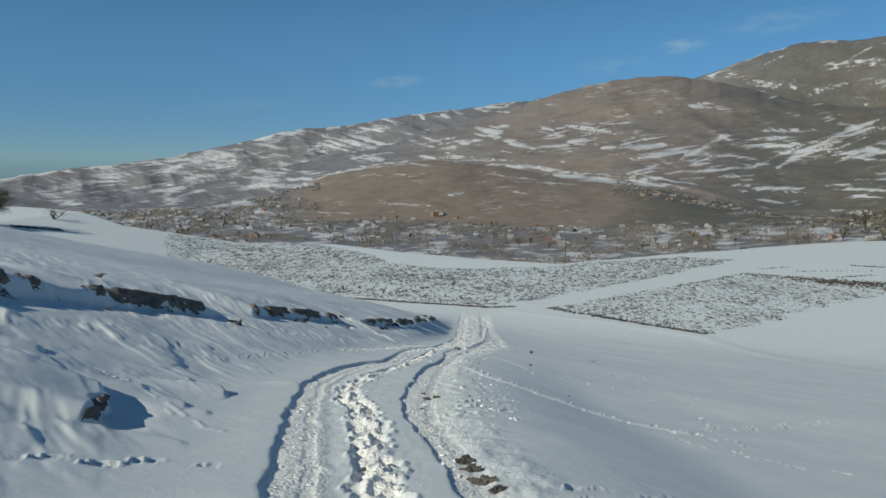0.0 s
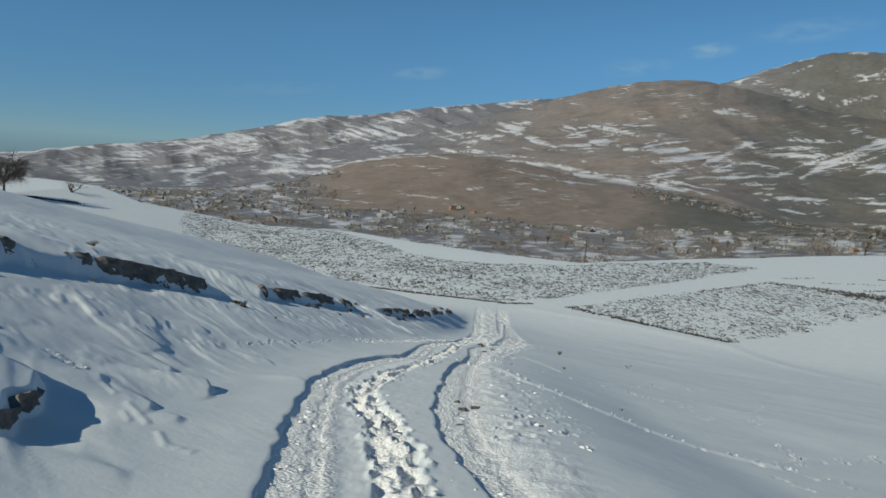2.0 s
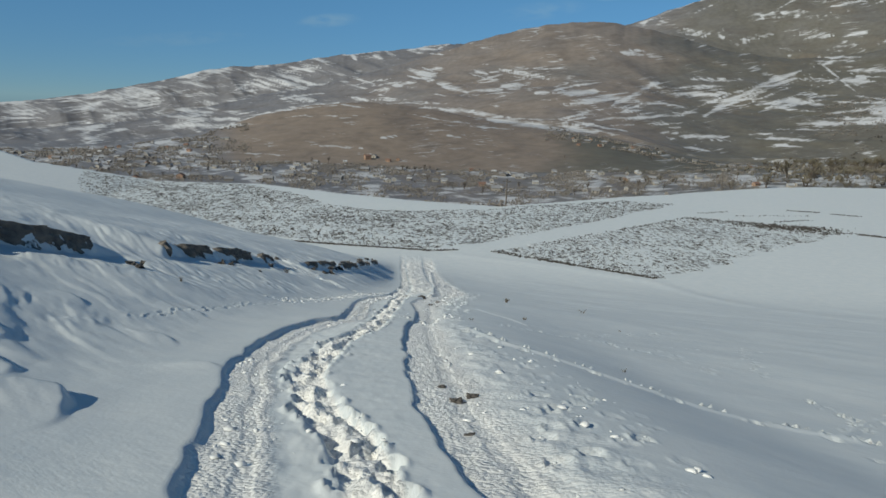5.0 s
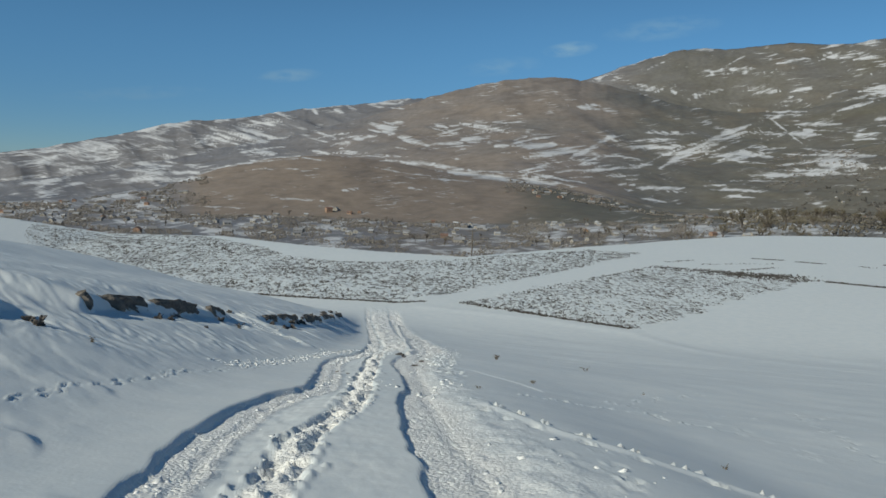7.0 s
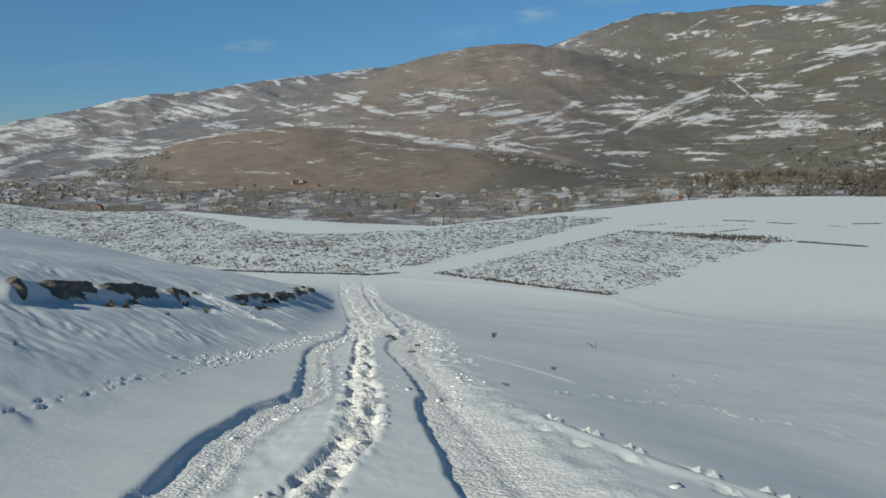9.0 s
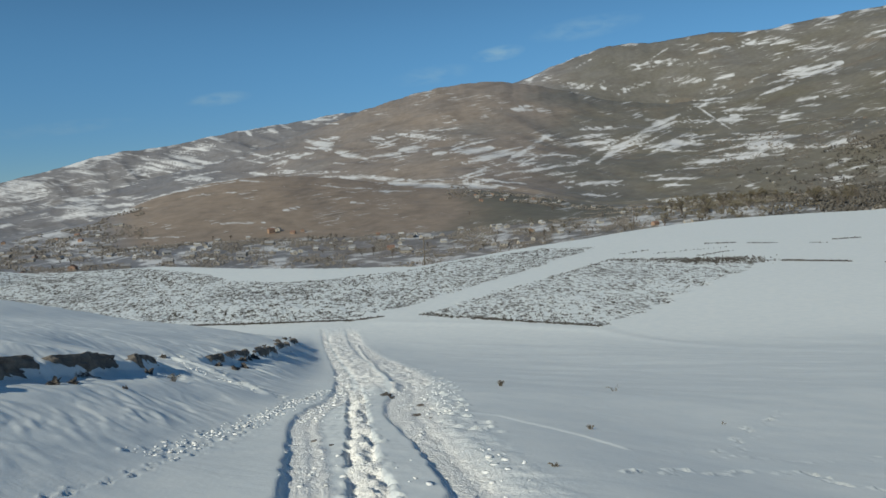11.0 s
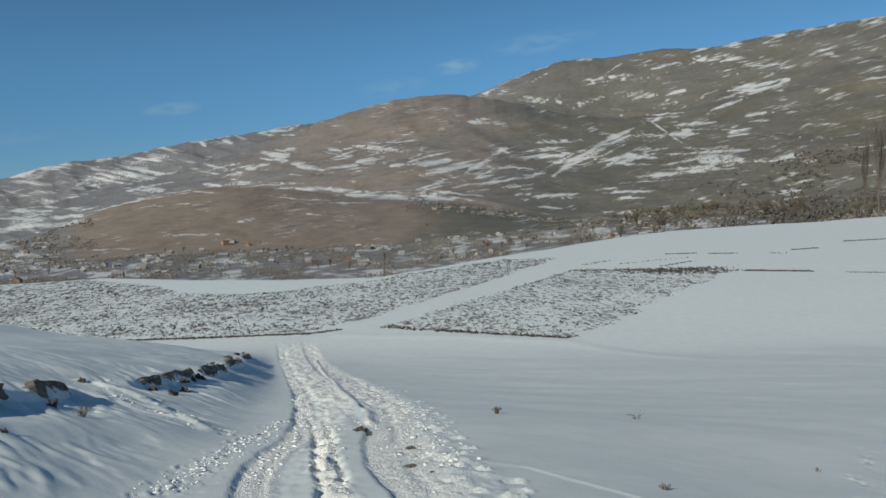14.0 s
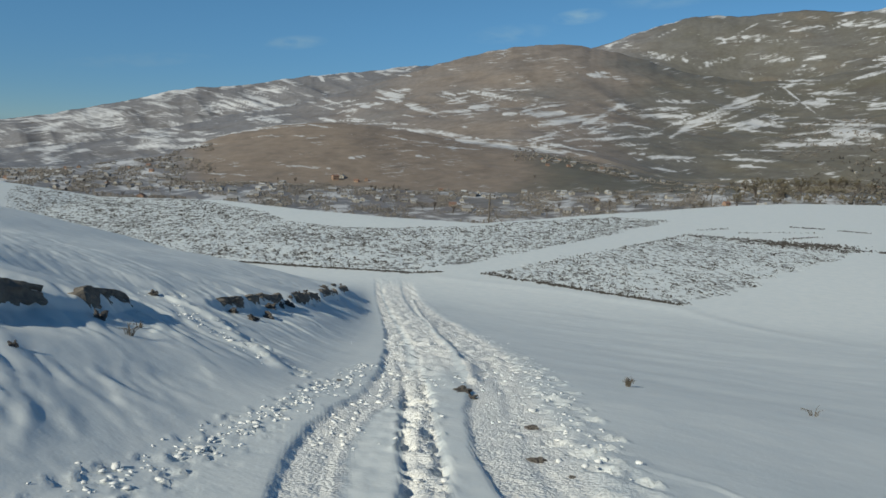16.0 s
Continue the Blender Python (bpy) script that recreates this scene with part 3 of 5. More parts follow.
TRAILS_EAST = (
    ([(3.7, 34.0), (3.2, 31.0), (2.7, 27.6), (2.1, 24.6), (1.75, 22.4), (1.9, 20.6)], 0.34, 0.06, 0.26, 81),
    ([(4.2, 19.5), (5.1, 20.6), (5.96, 21.7), (7.8, 23.5)], 0.12, 0.04, 0.4, 91),
    ([(2.3, 17.8), (2.8, 18.1), (4.2, 18.5), (4.5, 17.6), (5.2, 17.3)], 0.11, 0.035, 0.4, 101),
    ([(3.4, 19.6), (5.0, 19.0), (7.0, 19.4), (9.0, 20.6)], 0.10, 0.02, 0.42, 131),
    ([(1.45, 8.2), (1.8, 9.6), (1.7, 11.4), (1.6, 13.5)], 0.22, 0.03, 0.27, 111),
)


def mountains(x, y):
    """Height and cover beyond the terrace's edge."""
    az, r = np.degrees(np.arctan2(x, y)), np.hypot(x, y)
    eye = -0.7
    up = lambda el, d: eye + d * np.tan(np.radians(el))
    far_el = curve(az, [-180, -60, -40, -29.5, -27, -24.6, -21.8, -18.2, -14.8, -11.7, -9.3, -6.9, -4, -1.2, 2.5, 5.7, 8, 13, 17.4, 20.1, 22.5, 24.7, 26.7, 29.3, 31.4, 33.6, 36.1, 41.3, 50, 70, 180],
                   [-1, -1, -2.0, -1.5, -0.9, -0.6, -0.3, 0.4, 1.25, 2.25, 2.5, 2.8, 3.42, 3.85, 4.32, 4.9, 4.7, 5.0, 6.35, 7.4, 8.1, 8.8, 8.35, 8.85, 8.95, 8.55, 9.0, 9.5, 9.6, 6, -1])
    mid_el = curve(az, [-180, -40, -22, -15, -9, -4, 0, 3, 6.3, 9.1, 12.9, 15, 17.5, 19, 21.2, 25.2, 29.1, 32.8, 38, 43.3, 60, 180], [-2, -2.7, -2.1, -1.2, 0.4, 1.6, 2.6, 3.6, 4.9, 5.66, 6.55, 6.5, 6.45, 6.2, 5.5, 4.5, 4.3, 4.8, 5.8, 7.3, 6, -2])
    low_el = curve(az, [-180, -40, -20, -12, -5, 5, 14, 24, 34, 48, 180], [-2.4, -2.9, -2.6, -2.0, -0.9, -0.5, -0.8, -1.2, -0.9, -0.4, -2.4])
    front_el = curve(az, [-180, -40, -20, -14.5, -12, -9.5, -6.5, -3.6, -0.6, 3.9, 9, 13.6, 17, 20, 22, 24, 30, 48, 180], [-2.9, -3.4, -3.3, -2.75, -2.2, -1.2, -0.2, 0.32, 0.52, 0.2, -0.72, -1.3, -1.7, -2.2, -2.75, -3.05, -2.6, -1.9, -2.9])
    floor_el = curve(az, [-180, -30, -19, -8, 0, 8, 16, 24, 31, 38, 46, 180], [-4, -4.6, -4.4, -4.0, -3.95, -4.2, -3.8, -3.3, -2.9, -2.7, -2.3, -4])
    edge = terrace_edge(az)
    stops = [(edge * 1.0, -15.8 + 0 * az), (edge * 1.25, -24 + 0 * az), (np.full_like(az, 480), -58 + 0 * az), (np.full_like(az, 900), up(floor_el, 900)), (np.full_like(az, 1300), up(front_el, 1300)),
             (np.full_like(az, 1620), up(np.minimum(low_el, front_el + 0.4), 1620)), (np.full_like(az, 2100), up(low_el * 0.55 + mid_el * 0.45 - 0.5, 2100)), (np.full_like(az, 2900), up(mid_el, 2900)),
             (np.full_like(az, 3300), up(np.minimum(mid_el, far_el) - 0.9, 3300)), (np.full_like(az, 4150), up(far_el, 4150)), (np.full_like(az, 4800), up(far_el, 4150) - 250)]
    z = np.full_like(r, -15.8)
    crest = np.zeros_like(r)
    for (r0, z0), (r1, z1) in zip(stops, stops[1:]):
        f = np.clip((r - r0) / (r1 - r0), 0, 1)
        g = 0.6 * f + 0.4 * (f * f * (3 - 2 * f))
        z = np.where(r >= r0, z0 + (z1 - z0) * g, z)
    for c, half in ((1300, 300), (2900, 620), (4150, 620)):
        crest = np.maximum(crest, 1 - np.clip(np.where(r < c, c - r, (r - c) * 2) / half, 0, 1))
    # broad spurs and gullies
    spur = fbm(x / 520 + y / 900, y / 620 - x / 1400, 4)
    folds = ridged(x / 260 + y / 520 + 7, y / 700, 3)
    away = soft(880, 1200, r)
    deep = 0.017 * r * away * np.where(r < 1500, 0.45, 1.0)
    west = 1 - soft(2, 9, az)
    z = z + ((spur - 0.15) * deep + (folds - 0.4) * deep * (0.25 + 0.25 * west * soft(1900, 2400, r))) * (1 - crest) ** 0.8
    z = z + crest * soft(2400, 2800, r) * (0.5 + r * 0.0016) * fbm(az * 1.1, r / 600, 5)
    z = z + soft(300, 600, r) * 1.2 * fbm(x / 60, y / 60, 3)
    z = z + soft(930, 1080, r) * (1 - soft(1220, 1330, r)) * 2.4 * fbm(az * 0.33 + r / 420, r / 420, 2, 0.3)
    z = z + soft(2000, 2300, r) * (1 - soft(2650, 2880, r)) * 13 * fbm(az * 0.26 + r / 700, r / 700 + 3, 2, 0.3)
    return z, az, r, spur


# fields and streaks of old snow: azimuth, elevation, half length, half thickness (degrees), tilt
STREAKS_A = ((-19.13, -2.28, 0.55, 0.051, 0.27), (-19.05, -0.58, 0.55, 0.106, 0.38), (-18.4, -2.44, 1.31, 0.091, 0.31), (-17.04, -0.98, 0.94, 0.05, 0), (-15.88, -0.47, 0.96, 0.062, 0.1), (-15.84, -0.03, 1.73, 0.05, 0.07), (-15.26, 0.51, 0.58, 0.051, 0.2), (-12.86, -1.67, 1.51, 0.174, 0.04), (-12.64, -0.7, 1.11, 0.124, -0.04), (-12.22, -3.64, 1.43, 0.15, 0.1), (-12.14, -4.14, 1.33, 0.174, 0.06), (-11.81, -1.67, 2.87, 0.1, 0.09), (-11.5, -0.03, 0.41, 0.125, -0.12), (-11.42, -1.18, 1.54, 0.124, 0.07), (-10.39, 2.54, 1.03, 0.05, 0.03), (-9.19, 0.91, 0.63, 0.076, -0.19), (-9.17, -3.43, 2.44, 0.05, -0.02), (-7.96, 1.21, 1.11, 0.09, -0.28))
STREAKS_B = ((-6.72, 1.45, 1.18, 0.065, -0.33), (-6.66, -0.41, 1.09, 0.05, 0.18), (-5.95, 1.87, 1.3, 0.102, -0.24), (-5.31, 1.22, 1.54, 0.127, 0.24), (-5.18, 2.48, 1.2, 0.076, -0.23), (-5.11, 0.57, 0.66, 0.076, -0.19), (-5, -0.13, 1.88, 0.05, 0.13), (-4.73, -2.5, 0.44, 0.05, -0.05), (-3.96, 3.09, 0.66, 0.067, -0.4), (-2.77, -2.77, 1.07, 0.099, -0.02), (-1.75, 1.59, 0.9, 0.089, -0.21), (-1.73, 3.54, 0.22, 0.14, -0.99), (-1.41, 2.11, 0.34, 0.051, -0.22), (-1.14, 0.6, 0.62, 0.113, -0.17), (-0.03, 3.6, 0.34, 0.064, -0.25), (0.78, -1.93, 0.64, 0.051, 0.19), (0.88, 3.9, 0.34, 0.067, -0.41), (0.91, -2, 0.56, 0.053, 0.17))
STREAKS_C = ((0.97, 3.76, 0.45, 0.088, -0.49), (1.03, 1.55, 0.86, 0.139, 0.34), (1.1, 1.59, 1.49, 0.102, 0.25), (2.13, 1.9, 0.5, 0.08, 0.13), (2.71, 0.5, 1.99, 0.053, 0.04), (2.83, 2.72, 0.69, 0.091, -0.32), (2.95, 4.26, 0.81, 0.062, 0.09), (3.08, 2.65, 1.01, 0.107, -0.19), (3.48, 4.32, 0.99, 0.066, -0.01), (3.6, 2.43, 0.49, 0.137, 0.3), (4.64, 4.59, 0.42, 0.071, 0.42), (5.38, 1.66, 1, 0.161, -0.19), (5.6, -1.72, 0.5, 0.053, -0.12), (6.72, 0.02, 1.99, 0.185, -0.08), (7.21, 2.93, 0.44, 0.067, -0.18), (7.73, 1.62, 1.1, 0.119, 0.08), (7.97, 2.52, 0.78, 0.082, 0.3), (9.78, 2.05, 0.96, 0.134, 0.18))
STREAKS_D = ((10.29, 2.2, 0.56, 0.105, 0.01), (10.57, -0.68, 2.33, 0.211, -0.09), (10.57, 2.79, 1.09, 0.066, -0.09), (10.59, 2.85, 0.87, 0.106, -0.09), (11.73, 1.59, 0.5, 0.158, 0.01), (13.15, 1.94, 0.8, 0.082, 0.27), (13.88, -0.24, 0.87, 0.082, 0.3), (14.21, 1.71, 1.24, 0.238, 0.09), (14.66, -0.85, 2.03, 0.133, -0.12), (15.45, 1.22, 1.48, 0.186, 0.15), (16.84, 0.01, 1.11, 0.093, 0.1), (17.3, 1.3, 0.6, 0.152, 0.58), (17.71, 4.45, 0.73, 0.132, -0.07), (18.5, 1.92, 1.08, 0.154, 0.6), (19.03, 6.83, 1.13, 0.086, 0.44), (19.52, 0.19, 1.57, 0.093, 0.13), (20.22, 1.13, 1.09, 0.079, -0.07), (20.71, -0.82, 0.54, 0.079, 0.01))
STREAKS_E = ((21.43, 7.9, 1.28, 0.087, 0.45), (21.92, 1.88, 2.32, 0.092, 0.01), (21.97, 5.98, 0.83, 0.107, -0.2), (22.54, -1.82, 0.9, 0.066, -0.09), (22.79, 2.79, 1.3, 0.039, -0), (22.86, 2.43, 1.36, 0.066, 0.04), (23.04, -0.93, 1.42, 0.105, 0.06), (23.51, 5.69, 0.24, 0.118, -0.5), (25.75, 5.66, 0.85, 0.121, 0.2), (25.76, 2.13, 2.42, 0.239, 0.54), (26.74, 2.38, 1.45, 0.146, 0.48), (27.03, 7.17, 1.62, 0.119, 0.08), (27.36, 7.74, 0.6, 0.089, 0.53), (27.65, 1.27, 1.06, 0.082, 0.28), (27.66, 4.9, 0.45, 0.053, -0.09), (28.02, -0.89, 1.47, 0.079, -0), (28.54, -2.44, 1.93, 0.132, -0.1), (29.04, 1.51, 1, 0.105, -0.06))
STREAKS_F = ((29.28, 5.68, 0.76, 0.119, 0.09), (30.07, 2.98, 0.98, 0.053, 0.03), (30.55, 1.66, 1.85, 0.039, -0.01), (30.61, 5.1, 0.53, 0.099, 0.4), (30.65, 4.22, 1.19, 0.053, 0), (30.75, 4.44, 1.08, 0.066, 0), (31.01, 7.72, 1.06, 0.067, 0.17), (31.2, 2.95, 1.4, 0.067, -0.77), (31.48, 5.84, 0.68, 0.082, 0.26), (31.73, 1.07, 1.22, 0.08, 0.16), (31.78, 0.37, 2.57, 0.132, 0.05), (31.85, 3.03, 0.69, 0.184, -0.04), (32.16, 3.24, 0.27, 0.165, -0.31), (32.81, 3.65, 1.15, 0.105, 0.03), (33.15, 7.96, 0.55, 0.085, 0.4), (33.64, 5.66, 0.61, 0.069, 0.29), (34.25, 1.12, 1.3, 0.317, -0.08), (34.32, 1.7, 1.6, 0.092, 0.01))
STREAKS_G = ((34.62, 8.05, 0.7, 0.067, 0.22), (34.69, 5.27, 0.6, 0.068, 0.24), (34.81, 4.84, 0.89, 0.125, 0.34), (34.9, 6.77, 0.4, 0.079, 0.06), (35.34, 2.73, 0.5, 0.053, 0.1), (35.65, 2.76, 0.4, 0.053, 0.04), (36.34, 6, 0.97, 0.186, 0.16), (36.56, 4.04, 0.59, 0.119, 0.11), (36.7, 6.4, 1.06, 0.067, 0.23), (37.42, 5.71, 1.14, 0.08, 0.19), (38.28, 1.09, 0.74, 0.19, 0.25), (38.4, 6.06, 0.31, 0.168, 0.37), (38.42, -0.18, 0.69, 0.139, 0.33), (38.63, -1.19, 0.55, 0.16, 0.16))
STREAKS = STREAKS_A + STREAKS_B + STREAKS_C + STREAKS_D + STREAKS_E + STREAKS_F + STREAKS_G


def companions():
    """Thin lines of snow that run beside the larger fields."""
    g = random.Random(9)
    lines = []
    for a, e, la, le, tilt in STREAKS:
        lines.append((a, e, la * 1.12, le * 0.66, tilt))
        for _ in range(0 if e < -1.4 or tilt < -0.5 else 2 if e < 3.4 else 1):
            if g.random() < 0.8:
                lines.append((a + la * g.uniform(-1.1, 1.1), e + g.choice((-1, 1)) * (le + g.uniform(0.08, 0.42)), la * g.uniform(0.5, 1.3), min(le * 0.45, g.uniform(0.02, 0.034)), tilt * 0.85 + g.uniform(-0.06, 0.08)))
    return lines


def snow_on_hills(x, y, z, az, r, spur):
    """Where old snow still lies beyond the terrace, and the dry ground's colour, with haze greyed into it."""
    el = np.degrees(np.arctan2(z + 0.7, r))
    # thin drifts along the contours, more of them high up and far to the west
    amount = np.interp(az, [-40, -14, -8, 0, 8, 20, 32, 37, 48], [0.18, 0.17, 0.10, 0.05, 0.0, -0.01, 0.02, 0.10, 0.14])
    patchy = 0.235 + amount + 0.05 * soft(3300, 4100, r)
    # bare main hill and bare front hill
    bare = soft(6, 9, az) * (1 - soft(17, 21, az)) * soft(2.2, 3.6, el) * (r < 3200)
    village = (r > 880) * (r < 1300) * (1 - soft(-13, -9, az))
    patchy = patchy + 0.10 * village
    front = (r > 880) * (r < 1420) * soft(-13, -8, az) * (1 - soft(23, 25, az))
    patchy = patchy - 0.10 * bare - 0.30 * front + 0.04 * soft(1390, 1480, r) * (1 - soft(1800, 2100, r)) * soft(-12, -6, az) * (1 - soft(15, 22, az))
    # striped gullies of the west range
    stripes = np.sin((az * 1.05 + el * 3.4 + 1.6 * fbm(az * 0.5, el, 3)) * 2.9)
    west = soft(-13, -9, az) * (1 - soft(3, 6, az)) * soft(0.9, 1.6, el) * (r > 2000)
    patchy = patchy + 0.03 * west * stripes
    # crests catch wind-blown snow
    patchy = patchy + 0.22 * soft(4060, 4120, r) * (1 - soft(4150, 4200, r)) * soft(-0.25, 0.2, fbm(az * 1.1, r / 900, 2))
    # the larger fields of snow, with torn edges
    torn = fbm(az * 2.6 + 3, el * 9, 4, 0.65)
    crowd = np.zeros_like(az)
    fray = fbm(az * 0.9, el * 1.5 + 40, 2)
    for a, e, la, le, tilt in companions():
        near = (abs(az - a) < la * 1.5 + 0.2) & (r > 880)
        u = (az[near] - a) / la
        v = el[near] - e + 0.05 * torn[near] - tilt * (az[near] - a) + 0.10 * la * tilt * (u * u - 0.4) + 0.06 * fray[near]
        taper = np.sqrt(np.clip(1.15 - u * u, 0.0, 1)) * (1 + 0.4 * torn[near])
        crowd[near] = np.maximum(crowd[near], np.exp(-(u / 1.1) ** 4 - (v / 0.3) ** 2))
        inside_ = 1 - abs(v) / (le * np.maximum(taper, 0.05))
        patchy[near] = np.maximum(patchy[near], 0.52 + 0.17 * np.clip(inside_, -1.4, 0.6))
    patchy = patchy + 0.09 * crowd * (r > 1350) * (patchy < 0.5)
    # valley floor: snowy plots between hedges
    floor = (r < 900) * 1.0
    plots = fbm(az * 0.5, el * 3.0 - az * 0.1, 3)
    patchy = np.where(r < 900, 0.45 + 0.06 * (r < 520) + 0.17 * plots + 0.20 * fbm(az * 0.5 + 9, el * 8 - az * 0.4, 3), patchy)
    # olive grass eastwards, partly darkened in colour for slopes that get less sun
    olive = 0.25 + 0.55 * soft(16, 24, az) + 0.25 * soft(5, 9, az) * floor + 0.2 * fbm(az * 0.2, el * 0.7, 2) - 0.35 * front * (1 - soft(9, 16, az)) + 0.5 * front * soft(7, 17, az)
    # haze tint: greyer with distance and towards the west
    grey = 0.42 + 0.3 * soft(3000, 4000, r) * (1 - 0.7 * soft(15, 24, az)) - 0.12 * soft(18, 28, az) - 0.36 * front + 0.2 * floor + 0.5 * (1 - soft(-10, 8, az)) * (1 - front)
    return np.clip(patchy, 0, 1), np.clip(olive, 0, 1), np.clip(grey, 0, 1)


def ground_height(x, y):
    """Height of the finished ground at points given as arrays, without the finest track relief."""
    x, y = np.atleast_1d(np.asarray(x, float)), np.atleast_1d(np.asarray(y, float))
    z, _, _ = hillside(x, y)
    zm, az, r, _ = mountains(x, y)
    return np.where((r > terrace_edge(az)) & (y > -20), np.minimum(zm, np.where(r < 320, z, 1e9)), z)


def build_ground():
    az = np.concatenate([np.arange(-180, -36, 6), np.arange(-36, -14, 0.105), np.arange(-14, 14, 0.065), np.arange(14, 48, 0.105), np.arange(48, 180, 6.5)])
    r, rings = 1.0, []
    while r < 4720:
        rings.append(r)
        r += 0.15 if r < 6 else 0.06 if r < 14 else 0.068 if r < 36 else min(0.065 + 0.0065 * (r - 36), (0.0165 if r < 900 else 0.0056) * r)
    rings = np.array(rings)
    a, rr = np.meshgrid(np.radians(az), rings)
    x, y = rr * np.sin(a), rr * np.cos(a) - 3.0
    shape = x.shape
    x, y = x.ravel(), y.ravel()
    zn, soil, field = np.zeros_like(x), np.zeros_like(x), np.zeros_like(x)
    home = np.hypot(x, y) < 470
    home |= y < 0
    zn[home], soil[home], field[home] = hillside(x[home], y[home])
    close = (y > 0) & (y < 95) & (abs(x) < 32)
    rough, dirty = np.zeros_like(x), np.zeros_like(x)
    dz, ro, di = track(x[close], y[close])
    for way, width, depth, pace, seed in TRAILS_NEAR + TRAILS_BANK + TRAILS_EAST:
        t = trail(x[close], y[close], way, width, depth, pace, seed)
        dz, ro = dz + t, np.maximum(ro, np.clip(abs(t) * 12, 0, 1))
    for way, width, height in RIDGES:
        dz = dz + snow_ridge(x[close], y[close], way, width, height)
    zn[close] += dz
    rough[close], dirty[close] = ro, di
    zn[home] += field[home] * 0.10 * fbm(x[home] * 1.1, y[home] * 0.9, 3)
    azo, ro = np.degrees(np.arctan2(x, y)), np.hypot(x, y)
    away = ro > 115
    zm, spur = np.full_like(x, -15.8), np.zeros_like(x)
    zm[away], _, _, spur[away] = mountains(x[away], y[away])
    beyond = (ro > terrace_edge(azo)) & (y > -20)
    z = np.where(beyond, np.minimum(zm, np.where(ro < 320, zn, 1e9)), zn)
    z = np.where(y < -60, np.minimum(z, 14 + 0.1 * fbm(x / 40, y / 40, 2)), z)
    patchy, olive, grey = np.zeros_like(x), np.zeros_like(x), np.zeros_like(x)
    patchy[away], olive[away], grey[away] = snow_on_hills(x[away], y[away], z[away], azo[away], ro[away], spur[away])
    far = (soft(1.06, 1.12, ro / terrace_edge(azo)) * (y > -20)).astype(float)
    
    n_r, n_a = shape
    idx = np.arange(n_r * n_a).reshape(shape)
    nxt = np.roll(idx, -1, axis=1)
    quads = np.stack([idx[:-1], idx[1:], nxt[1:], nxt[:-1]], -1).reshape(-1, 4)[:, ::-1]
    me = bpy.data.meshes.new("ground")
    me.vertices.add(len(x) + 1)
    me.vertices.foreach_set("co", np.append(np.stack([x, y, z], 1).ravel(), (0.0, -3.0, float(road_z(np.array([-3.0]))[0]))))
    fan = np.stack([idx[0], nxt[0], np.full(n_a, len(x))], 1)[:, ::-1]
    loops = np.concatenate([quads.ravel(), fan.ravel()])
    me.loops.add(len(loops))
    me.loops.foreach_set("vertex_index", loops.astype(np.int32))
    starts = np.concatenate([np.arange(len(quads)) * 4, len(quads) * 4 + np.arange(len(fan)) * 3])
    me.polygons.add(len(starts))
    me.polygons.foreach_set("loop_start", starts.astype(np.int32))
    me.polygons.foreach_set("use_smooth", np.ones(len(starts), bool))
    me.update(calc_edges=True)
    me.validate()
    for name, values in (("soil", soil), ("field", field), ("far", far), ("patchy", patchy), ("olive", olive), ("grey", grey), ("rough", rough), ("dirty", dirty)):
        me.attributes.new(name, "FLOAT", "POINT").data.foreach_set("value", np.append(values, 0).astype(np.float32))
    me.materials.append(ground_material())
    return tagged(new("ground", me), "snow-covered hillside falling to terrace fields, valley and dry snow-streaked mountains", "ground", kind="structure")


ground = build_ground()


# ---- things: shared helpers ----
def mesh_of(name, verts, faces, material, smooth=False):
    me = bpy.data.meshes.new(name)
    me.from_pydata([tuple(v) for v in verts], [], [tuple(f) for f in faces])
    me.materials.append(material)
    if smooth:
        me.polygons.foreach_set("use_smooth", np.ones(len(me.polygons), bool))
    me.update()
    return me


def part(name, bm, material, parent, label=""):
    """Links a bmesh as one mesh object under a thing or a part."""
    me = bpy.data.meshes.new(name)
    bm.to_mesh(me)
    bm.free()
    me.materials.append(material)
    ob = new(name, me)
    ob.parent = parent
    return tagged(ob, label)


def box(bm, x0, y0, z0, x1, y1, z1):
    """A box from corner to corner."""
    v = [bm.verts.new((x, y, z)) for z in (z0, z1) for x, y in ((x0, y0), (x1, y0), (x1, y1), (x0, y1))]
    for f in ((3, 2, 1, 0), (4, 5, 6, 7), (0, 1, 5, 4), (1, 2, 6, 5), (2, 3, 7, 6), (3, 0, 4, 7)):
        bm.faces.new([v[i] for i in f])
    return bm


def at_ground(x, y):
    return float(ground_height([x], [y])[0])


def tube(verts, faces, p, q, r0, r1, sides=4):
    """Adds a tapered stick from p to q to the lists."""
    p, q = Vector(p), Vector(q)
    d = (q - p).normalized()
    a = d.orthogonal().normalized()
    b = d.cross(a)
    k = len(verts)
    for c, r in ((p, r0), (q, r1)):
        for i in range(sides):
            t = 2 * math.pi * i / sides
            verts.append(c + a * math.cos(t) * r + b * math.sin(t) * r)
    for i in range(sides):
        j = (i + 1) % sides
        faces.append((k + i, k + j, k + sides + j, k + sides + i))


